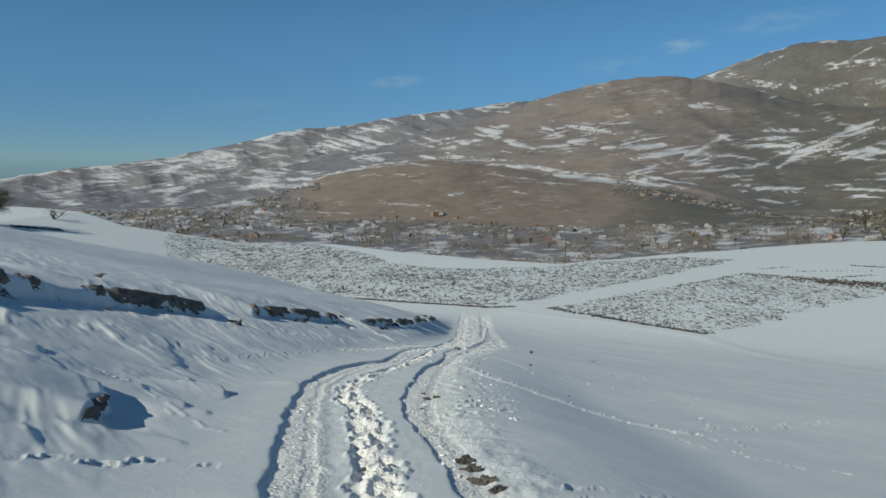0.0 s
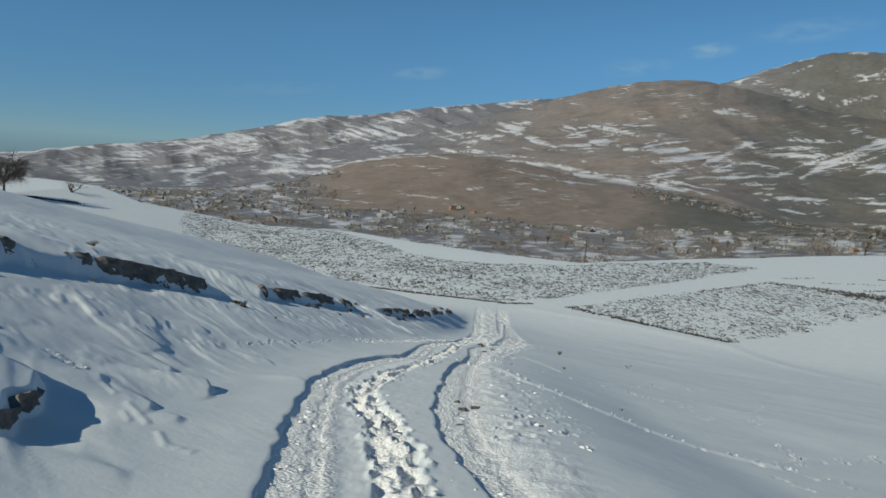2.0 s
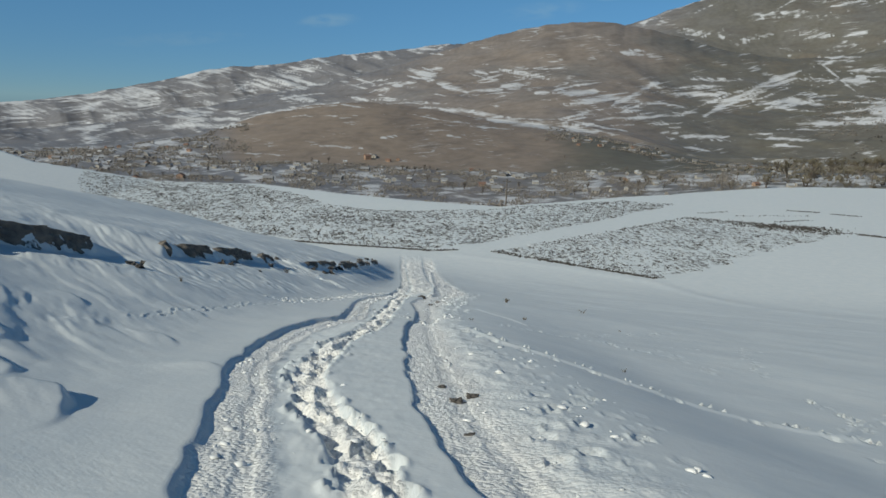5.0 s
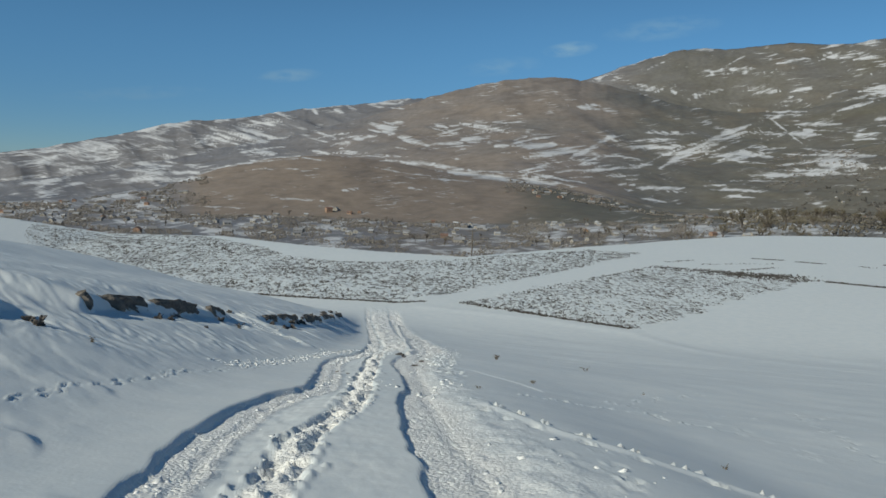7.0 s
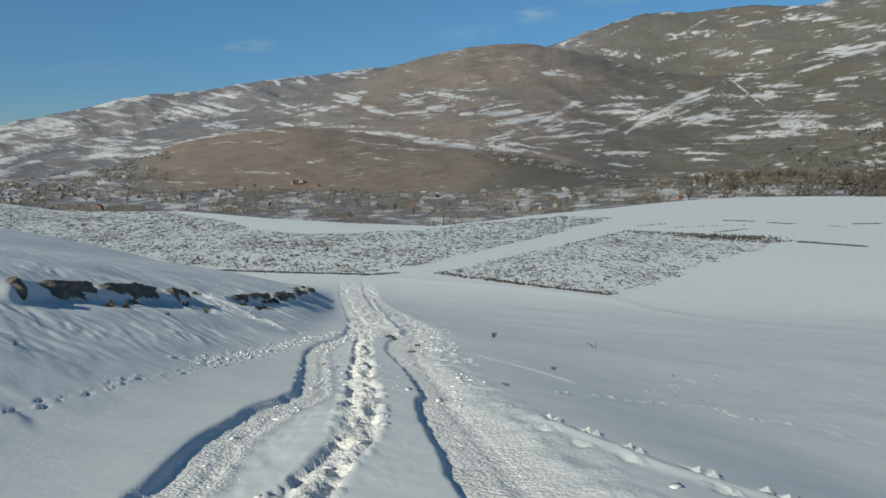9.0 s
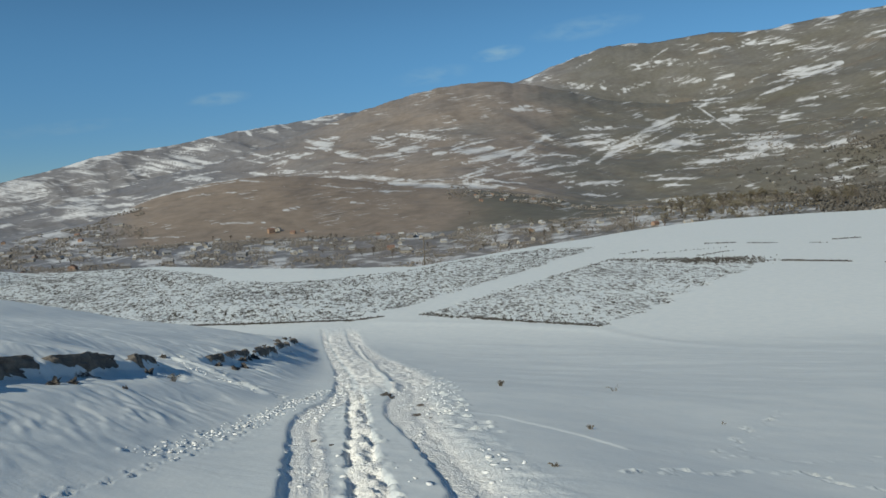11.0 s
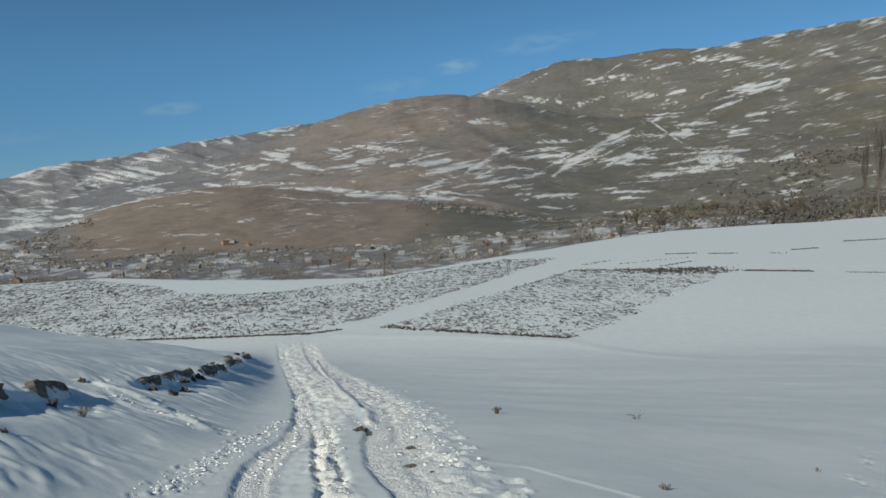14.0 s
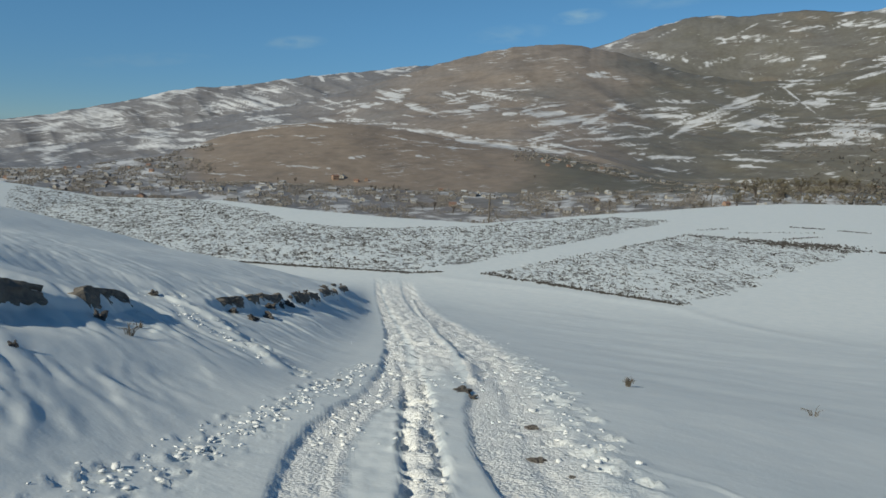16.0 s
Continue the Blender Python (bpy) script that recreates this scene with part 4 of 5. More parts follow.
ICO = [Vector(v).normalized() for v in ((0, -0.53, 0.85), (0, 0.53, 0.85), (0, -0.53, -0.85), (0, 0.53, -0.85), (-0.53, 0.85, 0), (0.53, 0.85, 0), (-0.53, -0.85, 0), (0.53, -0.85, 0), (0.85, 0, -0.53), (0.85, 0, 0.53), (-0.85, 0, -0.53), (-0.85, 0, 0.53))]
ICO_FACES = []
for i in range(12):
    for j in range(i + 1, 12):
        for k in range(j + 1, 12):
            if all((ICO[a] - ICO[b]).length < 1.1 for a, b in ((i, j), (j, k), (i, k))):
                n = (ICO[j] - ICO[i]).cross(ICO[k] - ICO[i])
                ICO_FACES.append((i, j, k) if n.dot(ICO[i]) > 0 else (i, k, j))
OCTA = [(1, 0, 0), (-1, 0, 0), (0, 1, 0), (0, -1, 0), (0, 0, 1), (0, 0, -1)]
HALF, HALF_FACES = [(1, 0, -0.4), (-1, 0, -0.4), (0, 1, -0.4), (0, -1, -0.4), (0.15, 0, 1)], [(0, 2, 4), (2, 1, 4), (1, 3, 4), (3, 0, 4)]
OCTA_FACES = [(0, 2, 4), (2, 1, 4), (1, 3, 4), (3, 0, 4), (2, 0, 5), (1, 2, 5), (3, 1, 5), (0, 3, 5)]


def scatter(name, shape, shape_faces, centres, sizes, material, jitter=0.35, flat=0.7, seed=3, smooth=False):
    """Many small lumps as one mesh."""
    g = np.random.default_rng(seed)
    n, k = len(centres), len(shape)
    base = np.array(shape)[None] * (1 + jitter * (g.random((n, k, 1)) * 2 - 1))
    turn = g.random(n) * 6.283
    c, s = np.cos(turn)[:, None], np.sin(turn)[:, None]
    stretch = np.stack([0.8 + 0.7 * g.random(n), 0.7 + 0.5 * g.random(n), flat * (0.6 + 0.7 * g.random(n))], 1)
    p = base * stretch[:, None, :]
    p = np.stack([p[..., 0] * c - p[..., 1] * s, p[..., 0] * s + p[..., 1] * c, p[..., 2]], -1) * sizes[:, None, None] + centres[:, None, :]
    f = np.array(shape_faces)[None] + (np.arange(n) * k)[:, None, None]
    me = bpy.data.meshes.new(name)
    me.vertices.add(n * k)
    me.vertices.foreach_set("co", p.ravel())
    f = f.reshape(-1, 3)
    me.loops.add(f.size)
    me.loops.foreach_set("vertex_index", f.ravel().astype(np.int32))
    me.polygons.add(len(f))
    me.polygons.foreach_set("loop_start", (np.arange(len(f)) * 3).astype(np.int32))
    me.update(calc_edges=True)
    if smooth:
        me.polygons.foreach_set("use_smooth", np.ones(len(f), bool))
    me.materials.append(material)
    return new(name, me)


# same earth in two tones: paler for shaded bank faces, darker for sunlit lumps
M_SOIL = plain("frozen_soil", (0.11, 0.102, 0.094), (0.25, 0.215, 0.18), 5, 0.95, "", 0.6, 0.03)
M_CLOD = plain("ploughed_soil", (0.05, 0.046, 0.042), (0.125, 0.112, 0.10), 5, 0.95, "island")
M_LUMP_SOIL = plain("frozen_earth_lump", (0.075, 0.07, 0.066), (0.17, 0.15, 0.135), 9, 0.95, "object", 0.7, 0.03)
M_LUMP = plain("broken_snow", (0.80, 0.81, 0.81), (0.90, 0.90, 0.89), 25, 0.6, "island", 0.3, 0.01)
M_BARK = plain("bark", (0.09, 0.075, 0.063), (0.17, 0.145, 0.12), 9, 0.95, "object")
M_TWIG = plain("bare_twigs", (0.11, 0.095, 0.083), (0.20, 0.17, 0.145), 3, 0.95, "object")
M_WEED = plain("dry_weed", (0.10, 0.088, 0.072), (0.20, 0.172, 0.138), 20, 0.95)
M_WALLS = [plain("lime_wall", (0.34, 0.31, 0.27), (0.50, 0.46, 0.40), 1.2, 0.9, "object"), plain("clay_wall", (0.32, 0.21, 0.15), (0.42, 0.28, 0.20), 1.2, 0.9, "object"), plain("grey_wall", (0.18, 0.165, 0.15), (0.28, 0.255, 0.23), 1.2, 0.9, "object")]
M_ROOFS = [plain("snowy_roof", (0.34, 0.34, 0.35), (0.54, 0.54, 0.55), 0.6, 0.7, "object"), plain("slate_roof", (0.20, 0.20, 0.21), (0.34, 0.34, 0.35), 0.8, 0.8, "object"), plain("rusty_roof", (0.19, 0.115, 0.09), (0.28, 0.18, 0.14), 0.8, 0.8, "object")]
M_PANE = plain("dark_window", (0.02, 0.025, 0.03), (0.05, 0.055, 0.06), 1, 0.2)
M_WOOD = plain("weathered_wood", (0.10, 0.085, 0.07), (0.18, 0.155, 0.13), 4, 0.9)
M_BRUSH = plain("village_brush", (0.17, 0.152, 0.136), (0.33, 0.295, 0.26), 0.3, 0.95, "island")


# ---- the broken bank ----
def soil_bank(y0, y1, tall, seed):
    """A strip of bare earth under the snow's lip, with a rough face and tapered ends."""
    ys = np.arange(y0, y1, 0.035 if y1 < 31 else 0.07)
    s = scarp_off(ys)
    ragged = 0.28 * fbm(ys * 0.9, ys * 0.3 + 40, 3)
    xs = wall_x(ys) - s + ragged
    ends = soft(0, 0.14, (ys - y0) / (y1 - y0)) * (1 - soft(0.86, 1, (ys - y0) / (y1 - y0)))
    env = tall * ends * np.clip(0.72 + 0.8 * fbm(ys * 1.1 + seed, ys * 0 + 2, 2) + 0.4 * fbm(ys * 4.5 + seed, ys * 0 + 9, 3), 0.42 if y1 < 31 else 0.25, 1.3)
    top = np.maximum(ground_height(xs - 0.12, ys), ground_height(xs - 0.3, ys)) - 0.005
    rows, n = 10, len(ys)
    show = np.clip(env / (0.6 * tall), 0, 1)
    foot = np.maximum(top - 1.25 * env, ground_height(xs + 0.24, ys) - 0.02)
    verts = []
    for k in range(rows):
        f = k / (rows - 1)
        bulge = 0.03 * math.sin(math.pi * min(1, f * 1.1)) + 0.07 * fbm(ys * 3.5 + seed, np.full(n, k * 0.5), 3) + 0.05 * fbm(ys * 9 + seed, np.full(n, k * 1.1), 2)
        x = xs + 0.01 - 0.30 * (1 - show) + bulge * show + 0.07 * f
        z = top + (foot - 0.06 - top) * f - 0.22 * (1 - show)
        verts += list(zip(x, ys, z))
    verts += list(zip(xs - 0.38, ys, top - 0.10 - 0.2 * (1 - show)))
    verts += list(zip(xs - 0.35, ys, foot - 0.2))
    total = rows + 2
    order = [rows] + list(range(rows)) + [rows + 1]
    faces = []
    for a, b in zip(order, order[1:] + order[:1]):
        for i in range(n - 1):
            faces.append((a * n + i, b * n + i, b * n + i + 1, a * n + i + 1))
    faces.append(tuple(o * n for o in order[::-1]))
    faces.append(tuple(o * n + n - 1 for o in order))
    ob = new("soil_bank", mesh_of("soil_bank", verts, faces, M_SOIL, False))
    return tagged(ob, "strip of dark bare soil under the broken bank's snow lip", "earth bank", "bare strips of the bank")


for k, (y0, y1, tall) in enumerate(SCARPS):
    soil_bank(y0, y1, tall, 3.7 * k)


def soil_clod(x, y, size, label, flat=0.5, rough=5, seed=0, group="", z=None):
    """A ragged lump of frozen earth."""
    g = random.Random(seed)
    bm = bmesh.new()
    bmesh.ops.create_icosphere(bm, subdivisions=3, radius=1.0)
    shift = Vector((seed * 1.7, seed * 0.9, seed * 2.3))
    long, turn = g.uniform(0.7, 1.5), g.uniform(0, 3.14)
    for v in bm.verts:
        d = v.co.copy()
        r = size * (0.8 + 0.16 * rough * noise.noise(d * 1.6 + shift) + 0.14 * rough * noise.noise(d * 3.3 + shift) + 0.08 * rough * noise.noise(d * 6.5 + shift))
        px, py = d.x * r * long, d.y * r
        v.co = (px * math.cos(turn) - py * math.sin(turn), px * math.sin(turn) + py * math.cos(turn), d.z * r * flat)
    me = bpy.data.meshes.new("soil_clod")
    bm.to_mesh(me)
    bm.free()
    me.materials.append(M_LUMP_SOIL)
    ob = new("soil_clod", me)
    extra = float(track(np.array([x]), np.array([y]))[0][0]) if abs(x) < 12 and 0 < y < 90 else 0
    ob.location = (x, y, (at_ground(x, y) + extra if z is None else z) + size * flat * 0.15)
    return tagged(ob, label, "soil", group)


IN_RUT = "dark frozen soil turned up in the wheel rut"
for i, (x, y, size, n) in enumerate(((1.08, 5.75, 0.16, 4), (1.11, 5.45, 0.14, 4), (1.18, 5.05, 0.14, 4), (1.25, 4.75, 0.12, 4), (0.66, 10.3, 0.12, 4), (0.80, 10.45, 0.10, 4), (0.60, 10.9, 0.07, 3), (1.42, 26.6, 0.17, 6), (1.46, 26.25, 0.12, 5),
                                     (1.43, 23.1, 0.11, 4), (1.69, 24.35, 0.10, 4), (1.53, 22.6, 0.05, 3), (-0.12, 21.6, 0.06, 3), (0.05, 21.0, 0.05, 3), (0.62, 9.2, 0.05, 3), (0.28, 5.5, 0.06, 3), (-0.05, 27.4, 0.06, 3))):
    soil_clod(x, y, size * 0.62, IN_RUT, 0.42, n, 40 + i, "soil clods in the ruts")
LUMPS_FAR = ((-1.62, 38.4, 0.20), (-1.5, 39.6, 0.26), (-1.3, 42.0, 0.24), (-1.55, 40.9, 0.14), (-1.05, 47.0, 0.30), (-1.3, 45.2, 0.15), (-0.8, 53.5, 0.26), (-0.45, 60.5, 0.34), (-0.75, 58.0, 0.16), (-0.1, 69.0, 0.22), (-0.05, 76.0, 0.18))
LUMPS_NEAR = ((-4.3, 19.3, 0.13), (-4.6, 19.75, 0.10), (-3.75, 24.2, 0.11), (-3.6, 24.6, 0.09), (-3.0, 27.6, 0.10), (-3.35, 31.9, 0.11), (-2.9, 24.8, 0.05), (-2.2, 33.6, 0.10), (-1.75, 33.0, 0.13), (-1.6, 34.6, 0.15), (-1.7, 36.4, 0.14))
for i, (x, y, size) in enumerate(LUMPS_FAR + LUMPS_NEAR):
    soil_clod(x, y, size * (0.5 if y > 37 else 0.8), "dark earth lump broken off the bank, on the snow", 0.9, 6, 80 + i, "lumps below the bank")


def mound_face():
    """The ragged bare edge of the undercut mound."""
    ys = np.arange(5.85, 7.85, 0.03)
    n = len(ys)
    ends = np.sin(np.pi * (np.arange(n) + 0.5) / n) ** 0.5
    rim_x = mound_x(ys)
    foot = ground_height(rim_x + 0.12, ys) - 0.03
    lip = ground_height(rim_x - 0.10, ys)
    top = np.maximum(lip - 0.03 - 0.05 * np.clip(fbm(ys * 3.5, ys * 0 + 4, 2) + 0.3, 0, 1), foot + 0.03)
    verts, rows = [], 8
    for k in range(rows):
        f = k / (rows - 1)
        out = 0.045 + 0.04 * fbm(ys * 5, np.full(n, k * 1.1), 3) + 0.02 * fbm(ys * 12, np.full(n, k * 2.1 + 9), 2) - 0.02 * f
        verts += list(zip(rim_x + out - 0.14 * (1 - ends), ys, top + (foot - top) * f))
    verts += list(zip(rim_x - 0.3, ys, foot - 0.1))
    verts += list(zip(rim_x - 0.3, ys, top - 0.12))
    faces = [(a * n + i, (a + 1) * n + i, (a + 1) * n + i + 1, a * n + i + 1) for a in range(rows + 1) for i in range(n - 1)]
    faces += [((rows + 1) * n + i, i, i + 1, (rows + 1) * n + i + 1) for i in range(n - 1)]
    faces += [tuple(a * n for a in range(rows + 2))[::-1], tuple(a * n + n - 1 for a in range(rows + 2))]
    ob = new("soil_bank", mesh_of("soil_bank", verts, faces, M_SOIL))
    return tagged(ob, "ragged dark earth under the edge of a snow mound", "earth bank", "bare strips of the bank")


mound_face()


# ---- broken snow in and along the track ----
def along(n, way_x, spread, y0, y1, seed, low=0.0):
    g = np.random.default_rng(seed)
    y = y0 + (y1 - y0) * g.random(n) ** 1.15
    x = way_x(y) + spread * g.normal(size=n)
    keep = fbm(x * 1.5 + seed, y * 1.1, 2) > low
    return x[keep], y[keep]


def broken_snow():
    g = np.random.default_rng(12)
    sets = [along(300, furrow_x, 0.15, 3, 30, 1, -0.2), along(350, lambda y: wall_x(y) + 0.26, 0.13, 3, 40, 2, -0.1), along(250, lambda y: (rut_left_x(y) + rut_right_x(y)) / 2, 0.16, 3, 45, 3, -0.1),
            along(200, lambda y: rut_right_x(y) + 0.12, 0.16, 6, 45, 4, 0.0), along(380, lambda y: (wall_x(y) + rut_right_x(y)) / 2, 0.7, 26, 75, 5, 0.0), along(260, lambda y: wall_x(y) + 0.16, 0.06, 3, 60, 6, 0.0)]
    for way, n, spread in (((-1.9, 20.4, -0.75, 24.4), 170, 0.12), ((-0.75, 24.4, -0.05, 27.0), 120, 0.11), ((-0.05, 27.0, 0.5, 30.2), 60, 0.12), ((-3.4, 32.2, -0.8, 27.8), 140, 0.14), ((3.2, 31.0, 1.75, 22.4), 110, 0.14), ((1.6, 14, 1.4, 8), 40, 0.2)):
        f = g.random(n)
        sets.append((way[0] + (way[2] - way[0]) * f + spread * g.normal(size=n), way[1] + (way[3] - way[1]) * f + spread * g.normal(size=n)))
    x, y = np.concatenate([s[0] for s in sets]), np.concatenate([s[1] for s in sets])
    size = 0.006 + 0.026 * g.random(len(x)) ** 3 + 0.0002 * y
    z = ground_height(x, y) + track(x, y)[0] + size * 0.25
    ob = scatter("broken_snow", [tuple(v) for v in ICO], ICO_FACES, np.stack([x, y, z], 1), size, M_LUMP, 0.6, 0.42, 5)
    return tagged(ob, "crumbled lumps of snow thrown up along the wheel track", "snow", kind="stuff")


broken_snow()


# ---- ploughed fields ----
# bare soil in rows: from, to, count, spread, size
FIELD_EDGES = ((-26, 97.5, 6, 89.6, 1500, 0.16, 0.14), (13.3, 90.2, 21, 83.7, 170, 0.3, 0.15), (18, 86.2, 27.6, 77.5, 420, 0.22, 0.14), (50.5, 126.0, 60, 121.2, 260, 0.8, 0.15), (56, 121.5, 69, 116.4, 620, 1.6, 0.17), (58, 118.5, 68, 113.5, 420, 1.8, 0.16), (6.0, 89.4, 9.4, 90.6, 90, 0.16, 0.14), (22, 98, 36, 112, 60, 0.2, 0.12), (36, 112, 49.5, 125.6, 130, 0.25, 0.13), (-73, 134, -66.5, 138, 260, 0.35, 0.25))
BARE_STRIPS = ((70.6, 112, 77.4, 106.8, 320, 0.2, 0.2), (80.5, 103.6, 84, 100.6, 60, 0.2, 0.14), (68, 114, 70, 112.5, 30, 0.2, 0.14), (75, 141, 80, 139, 90, 0.25, 0.17), (81, 137, 85, 135, 70, 0.25, 0.16), (90, 132, 92, 131, 25, 0.2, 0.14), (97, 135, 103, 135.5, 80, 0.25, 0.18), (117, 145, 126, 144, 120, 0.3, 0.2),
               (64, 124, 72, 128, 60, 0.25, 0.15), (55, 133, 62, 137, 40, 0.3, 0.14), (60, 131, 75, 133.5, 50, 0.2, 0.14))


def clods():
    g = np.random.default_rng(21)
    cs, sz = [], []
    for poly, n, lean in ((FIELD_WEST, 150000, lambda x, y: 0.0), (FIELD_EAST, 44000, lambda x, y: 0.35 * soft(4, -18, (y - 84) - 0.75 * (x - 32)) + 0.12)):
        xs, ys = [p[0] for p in poly], [p[1] for p in poly]
        x, y = min(xs) + (max(xs) - min(xs)) * g.random(n), min(ys) + (max(ys) - min(ys)) * g.random(n)
        jx, jy = x + 1.2 * fbm(x * 0.3, y * 0.3, 2), y + 1.2 * fbm(x * 0.3 + 50, y * 0.3, 2)
        keep = inside(jx, jy, poly) & (fbm(x * 2.1, y * 1.15, 2) + 0.22 * fbm(x * 0.06, y * 0.06, 2) - lean(x, y) > 0.0)
        cs.append((x[keep], y[keep]))
        sz.append(0.032 + 0.095 * g.random(keep.sum()) ** 1.8)
    # bare ridges along the fields' edges and strips further out
    for x0, y0, x1, y1, n, wide, big in FIELD_EDGES + BARE_STRIPS:
        f = g.random(n)
        cs.append((x0 + (x1 - x0) * f + wide * g.normal(size=n), y0 + (y1 - y0) * f + wide * g.normal(size=n)))
        sz.append(big * (0.5 + 0.8 * g.random(n)))
    x, y, size = np.concatenate([c[0] for c in cs]), np.concatenate([c[1] for c in cs]), np.concatenate(sz)
    z = ground_height(x, y) + size * 0.1
    ob = scatter("ploughed_clods", HALF, HALF_FACES, np.stack([x, y, z], 1), size, M_CLOD, 0.3, 0.75, 6)
    return tagged(ob, "dark ploughed clods showing through thin snow on the fields", "clods", kind="stuff")


clods()


# ---- dry plants on the slope ----
def weed(x, y, tall, wide, stems, seed, label):
    g = random.Random(seed)
    verts, faces = [], []
    for _ in range(stems):
        a, lean = g.uniform(0, 6.283), g.uniform(0.1, 1.0) * wide
        p = Vector((math.cos(a) * 0.03, math.sin(a) * 0.03, -0.03))
        q = Vector((math.cos(a) * lean * 0.5, math.sin(a) * lean * 0.5, tall * g.uniform(0.4, 0.8)))
        e = q + Vector((math.cos(a) * lean * 0.5, math.sin(a) * lean * 0.5, tall * g.uniform(-0.1, 0.3)))
        tube(verts, faces, p, q, 0.006, 0.004, 3)
        tube(verts, faces, q, e, 0.004, 0.002, 3)
        for _ in range(2):
            b = e + Vector((g.uniform(-1, 1), g.uniform(-1, 1), g.uniform(-0.3, 0.8))) * tall * 0.25
            tube(verts, faces, q.lerp(e, g.random()), b, 0.003, 0.0015, 3)
    ob = new("dry_weed", mesh_of("dry_weed", verts, faces, M_WEED))
    ob.location = (x, y, at_ground(x, y))
    return tagged(ob, label, "dry plant", "dry weeds on the slope")


for i, (x, y, tall, wide, stems, label) in enumerate(((4.25, 28.6, 0.24, 0.16, 60, "dense tuft of brown dry grass in smooth snow"), (6.35, 27.2, 0.22, 0.28, 12, "bent dry stalks poking out of the snow"), (3.37, 21.26, 0.10, 0.10, 26, "low tuft of dry grass in the snow"),
                                                      (-2.47, 26.9, 0.24, 0.24, 18, "brown dry weed on the snowy bank"), (-2.6, 27.9, 0.16, 0.2, 10, "brown dry weed on the snowy bank"), (-8.0, 19.75, 0.24, 0.3, 40, "small leafless bush on the bank's shoulder"),
                                                      (1.80, 18.2, 0.06, 0.12, 16, "flattened dry stalks on the snow"), (-3.4, 18.7, 0.14, 0.2, 10, "dry stalks below the broken bank"), (-6.2, 16.0, 0.14, 0.16, 14, "short dry stalks on the bank"), (5.9, 22.3, 0.1, 0.12, 6, "a few thin stalks in the snow"),
                                                      (3.3, 14.2, 0.08, 0.10, 8, "short stalks in the snow"))):
    weed(x, y, tall * 0.55, wide * 0.65, int(stems * 0.8), 300 + i, label)


# ---- trees ----
def tree_meshes(tall, spread, seed, levels=3, sides=4, low=0.3, up=0.45):
    """A bare tree: trunk and limbs in one mesh, the fine crown in another."""
    g = random.Random(seed)
    tv, tf, cv, cf = [], [], [], []

    def grow(p, d, length, r, level):
        q = p + d * length
        if level >= levels - 1:
            tube(cv, cf, p, q, r, r * 0.35, 3)
        else:
            tube(tv, tf, p, q, r, r * 0.65, sides)
        if level >= levels:
            return
        for i in range(g.randint(3, 5)):
            e = (d + Vector((g.uniform(-1, 1), g.uniform(-1, 1), g.uniform(-0.35, 0.7) * up * 2)) * spread).normalized()
            grow(p.lerp(q, g.uniform(0.35, 1.0)), e, length * g.uniform(0.5, 0.85), r * 0.5, level + 1)

    grow(Vector((0, 0, -0.3)), Vector((g.uniform(-0.06, 0.06), g.uniform(-0.06, 0.06), 1)).normalized(), tall * low + 0.3, tall * 0.022, 0)
    top = max(v.z for v in cv)
    k = tall / top
    return [v * k for v in tv], tf, [v * k for v in cv], cf


def bare_tree(tall, spread, seed, label, levels=3, low=0.3, up=0.45, group="", twigs=None):
    tv, tf, cv, cf = tree_meshes(tall, spread, seed, levels, 5, low, up)
    root = new("tree")
    for name, v, f, m in (("trunk", tv, tf, M_BARK), ("crown", cv, cf, twigs or M_TWIG)):
        ob = new(name, mesh_of(name, v, f, m))
        ob.parent = root
    return tagged(root, label, "tree", group)


def round_tree(tall, wide, seed):
    """A round-headed bare tree: a short trunk, limbs spreading to all sides, and a dense head of fine twigs."""
    g = random.Random(seed)
    tv, tf, cv, cf = [], [], [], []
    fork = Vector((0, 0, tall * 0.22))
    mid = Vector((0, 0, tall * 0.58))
    tube(tv, tf, (0, 0, -0.4), fork, tall * 0.028, tall * 0.022, 7)
    for i in range(13):
        a, e = i * 2.4, g.uniform(0.15, 1.45)
        d = Vector((math.cos(a) * math.cos(e), math.sin(a) * math.cos(e), math.sin(e)))
        tip = fork + Vector((d.x * wide * 0.36, d.y * wide * 0.36, d.z * tall * 0.55))
        tube(tv, tf, fork, tip, tall * 0.012, tall * 0.004, 4)
        for _ in range(9):
            p = fork.lerp(tip, g.uniform(0.3, 1))
            q = p + Vector((g.uniform(-1, 1) + d.x, g.uniform(-1, 1) + d.y, g.uniform(-0.4, 0.9))).normalized() * wide * g.uniform(0.1, 0.22)
            tube(tv, tf, p, q, tall * 0.004, tall * 0.002, 3)
            for _ in range(28):
                c = p.lerp(q, g.uniform(0.2, 1.1))
                out = (c - mid + Vector((g.uniform(-1, 1), g.uniform(-1, 1), g.uniform(-1, 1))) * wide * 0.3).normalized()
                tube(cv, cf, c, c + out * wide * g.uniform(0.08, 0.19), tall * 0.0022, tall * 0.001, 3)
    root = new("tree")
    for name, v, f, m in (("trunk", tv, tf, M_BARK), ("crown", cv, cf, M_TWIG)):
        ob = new(name, mesh_of(name, v, f, m))
        ob.parent = root
    return tagged(root, "round leafless tree standing alone on a snowy rise", "tree")


lone = round_tree(8.2, 9.0, 5)
lone.location = (-76, 131, at_ground(-76, 131) - 0.1)

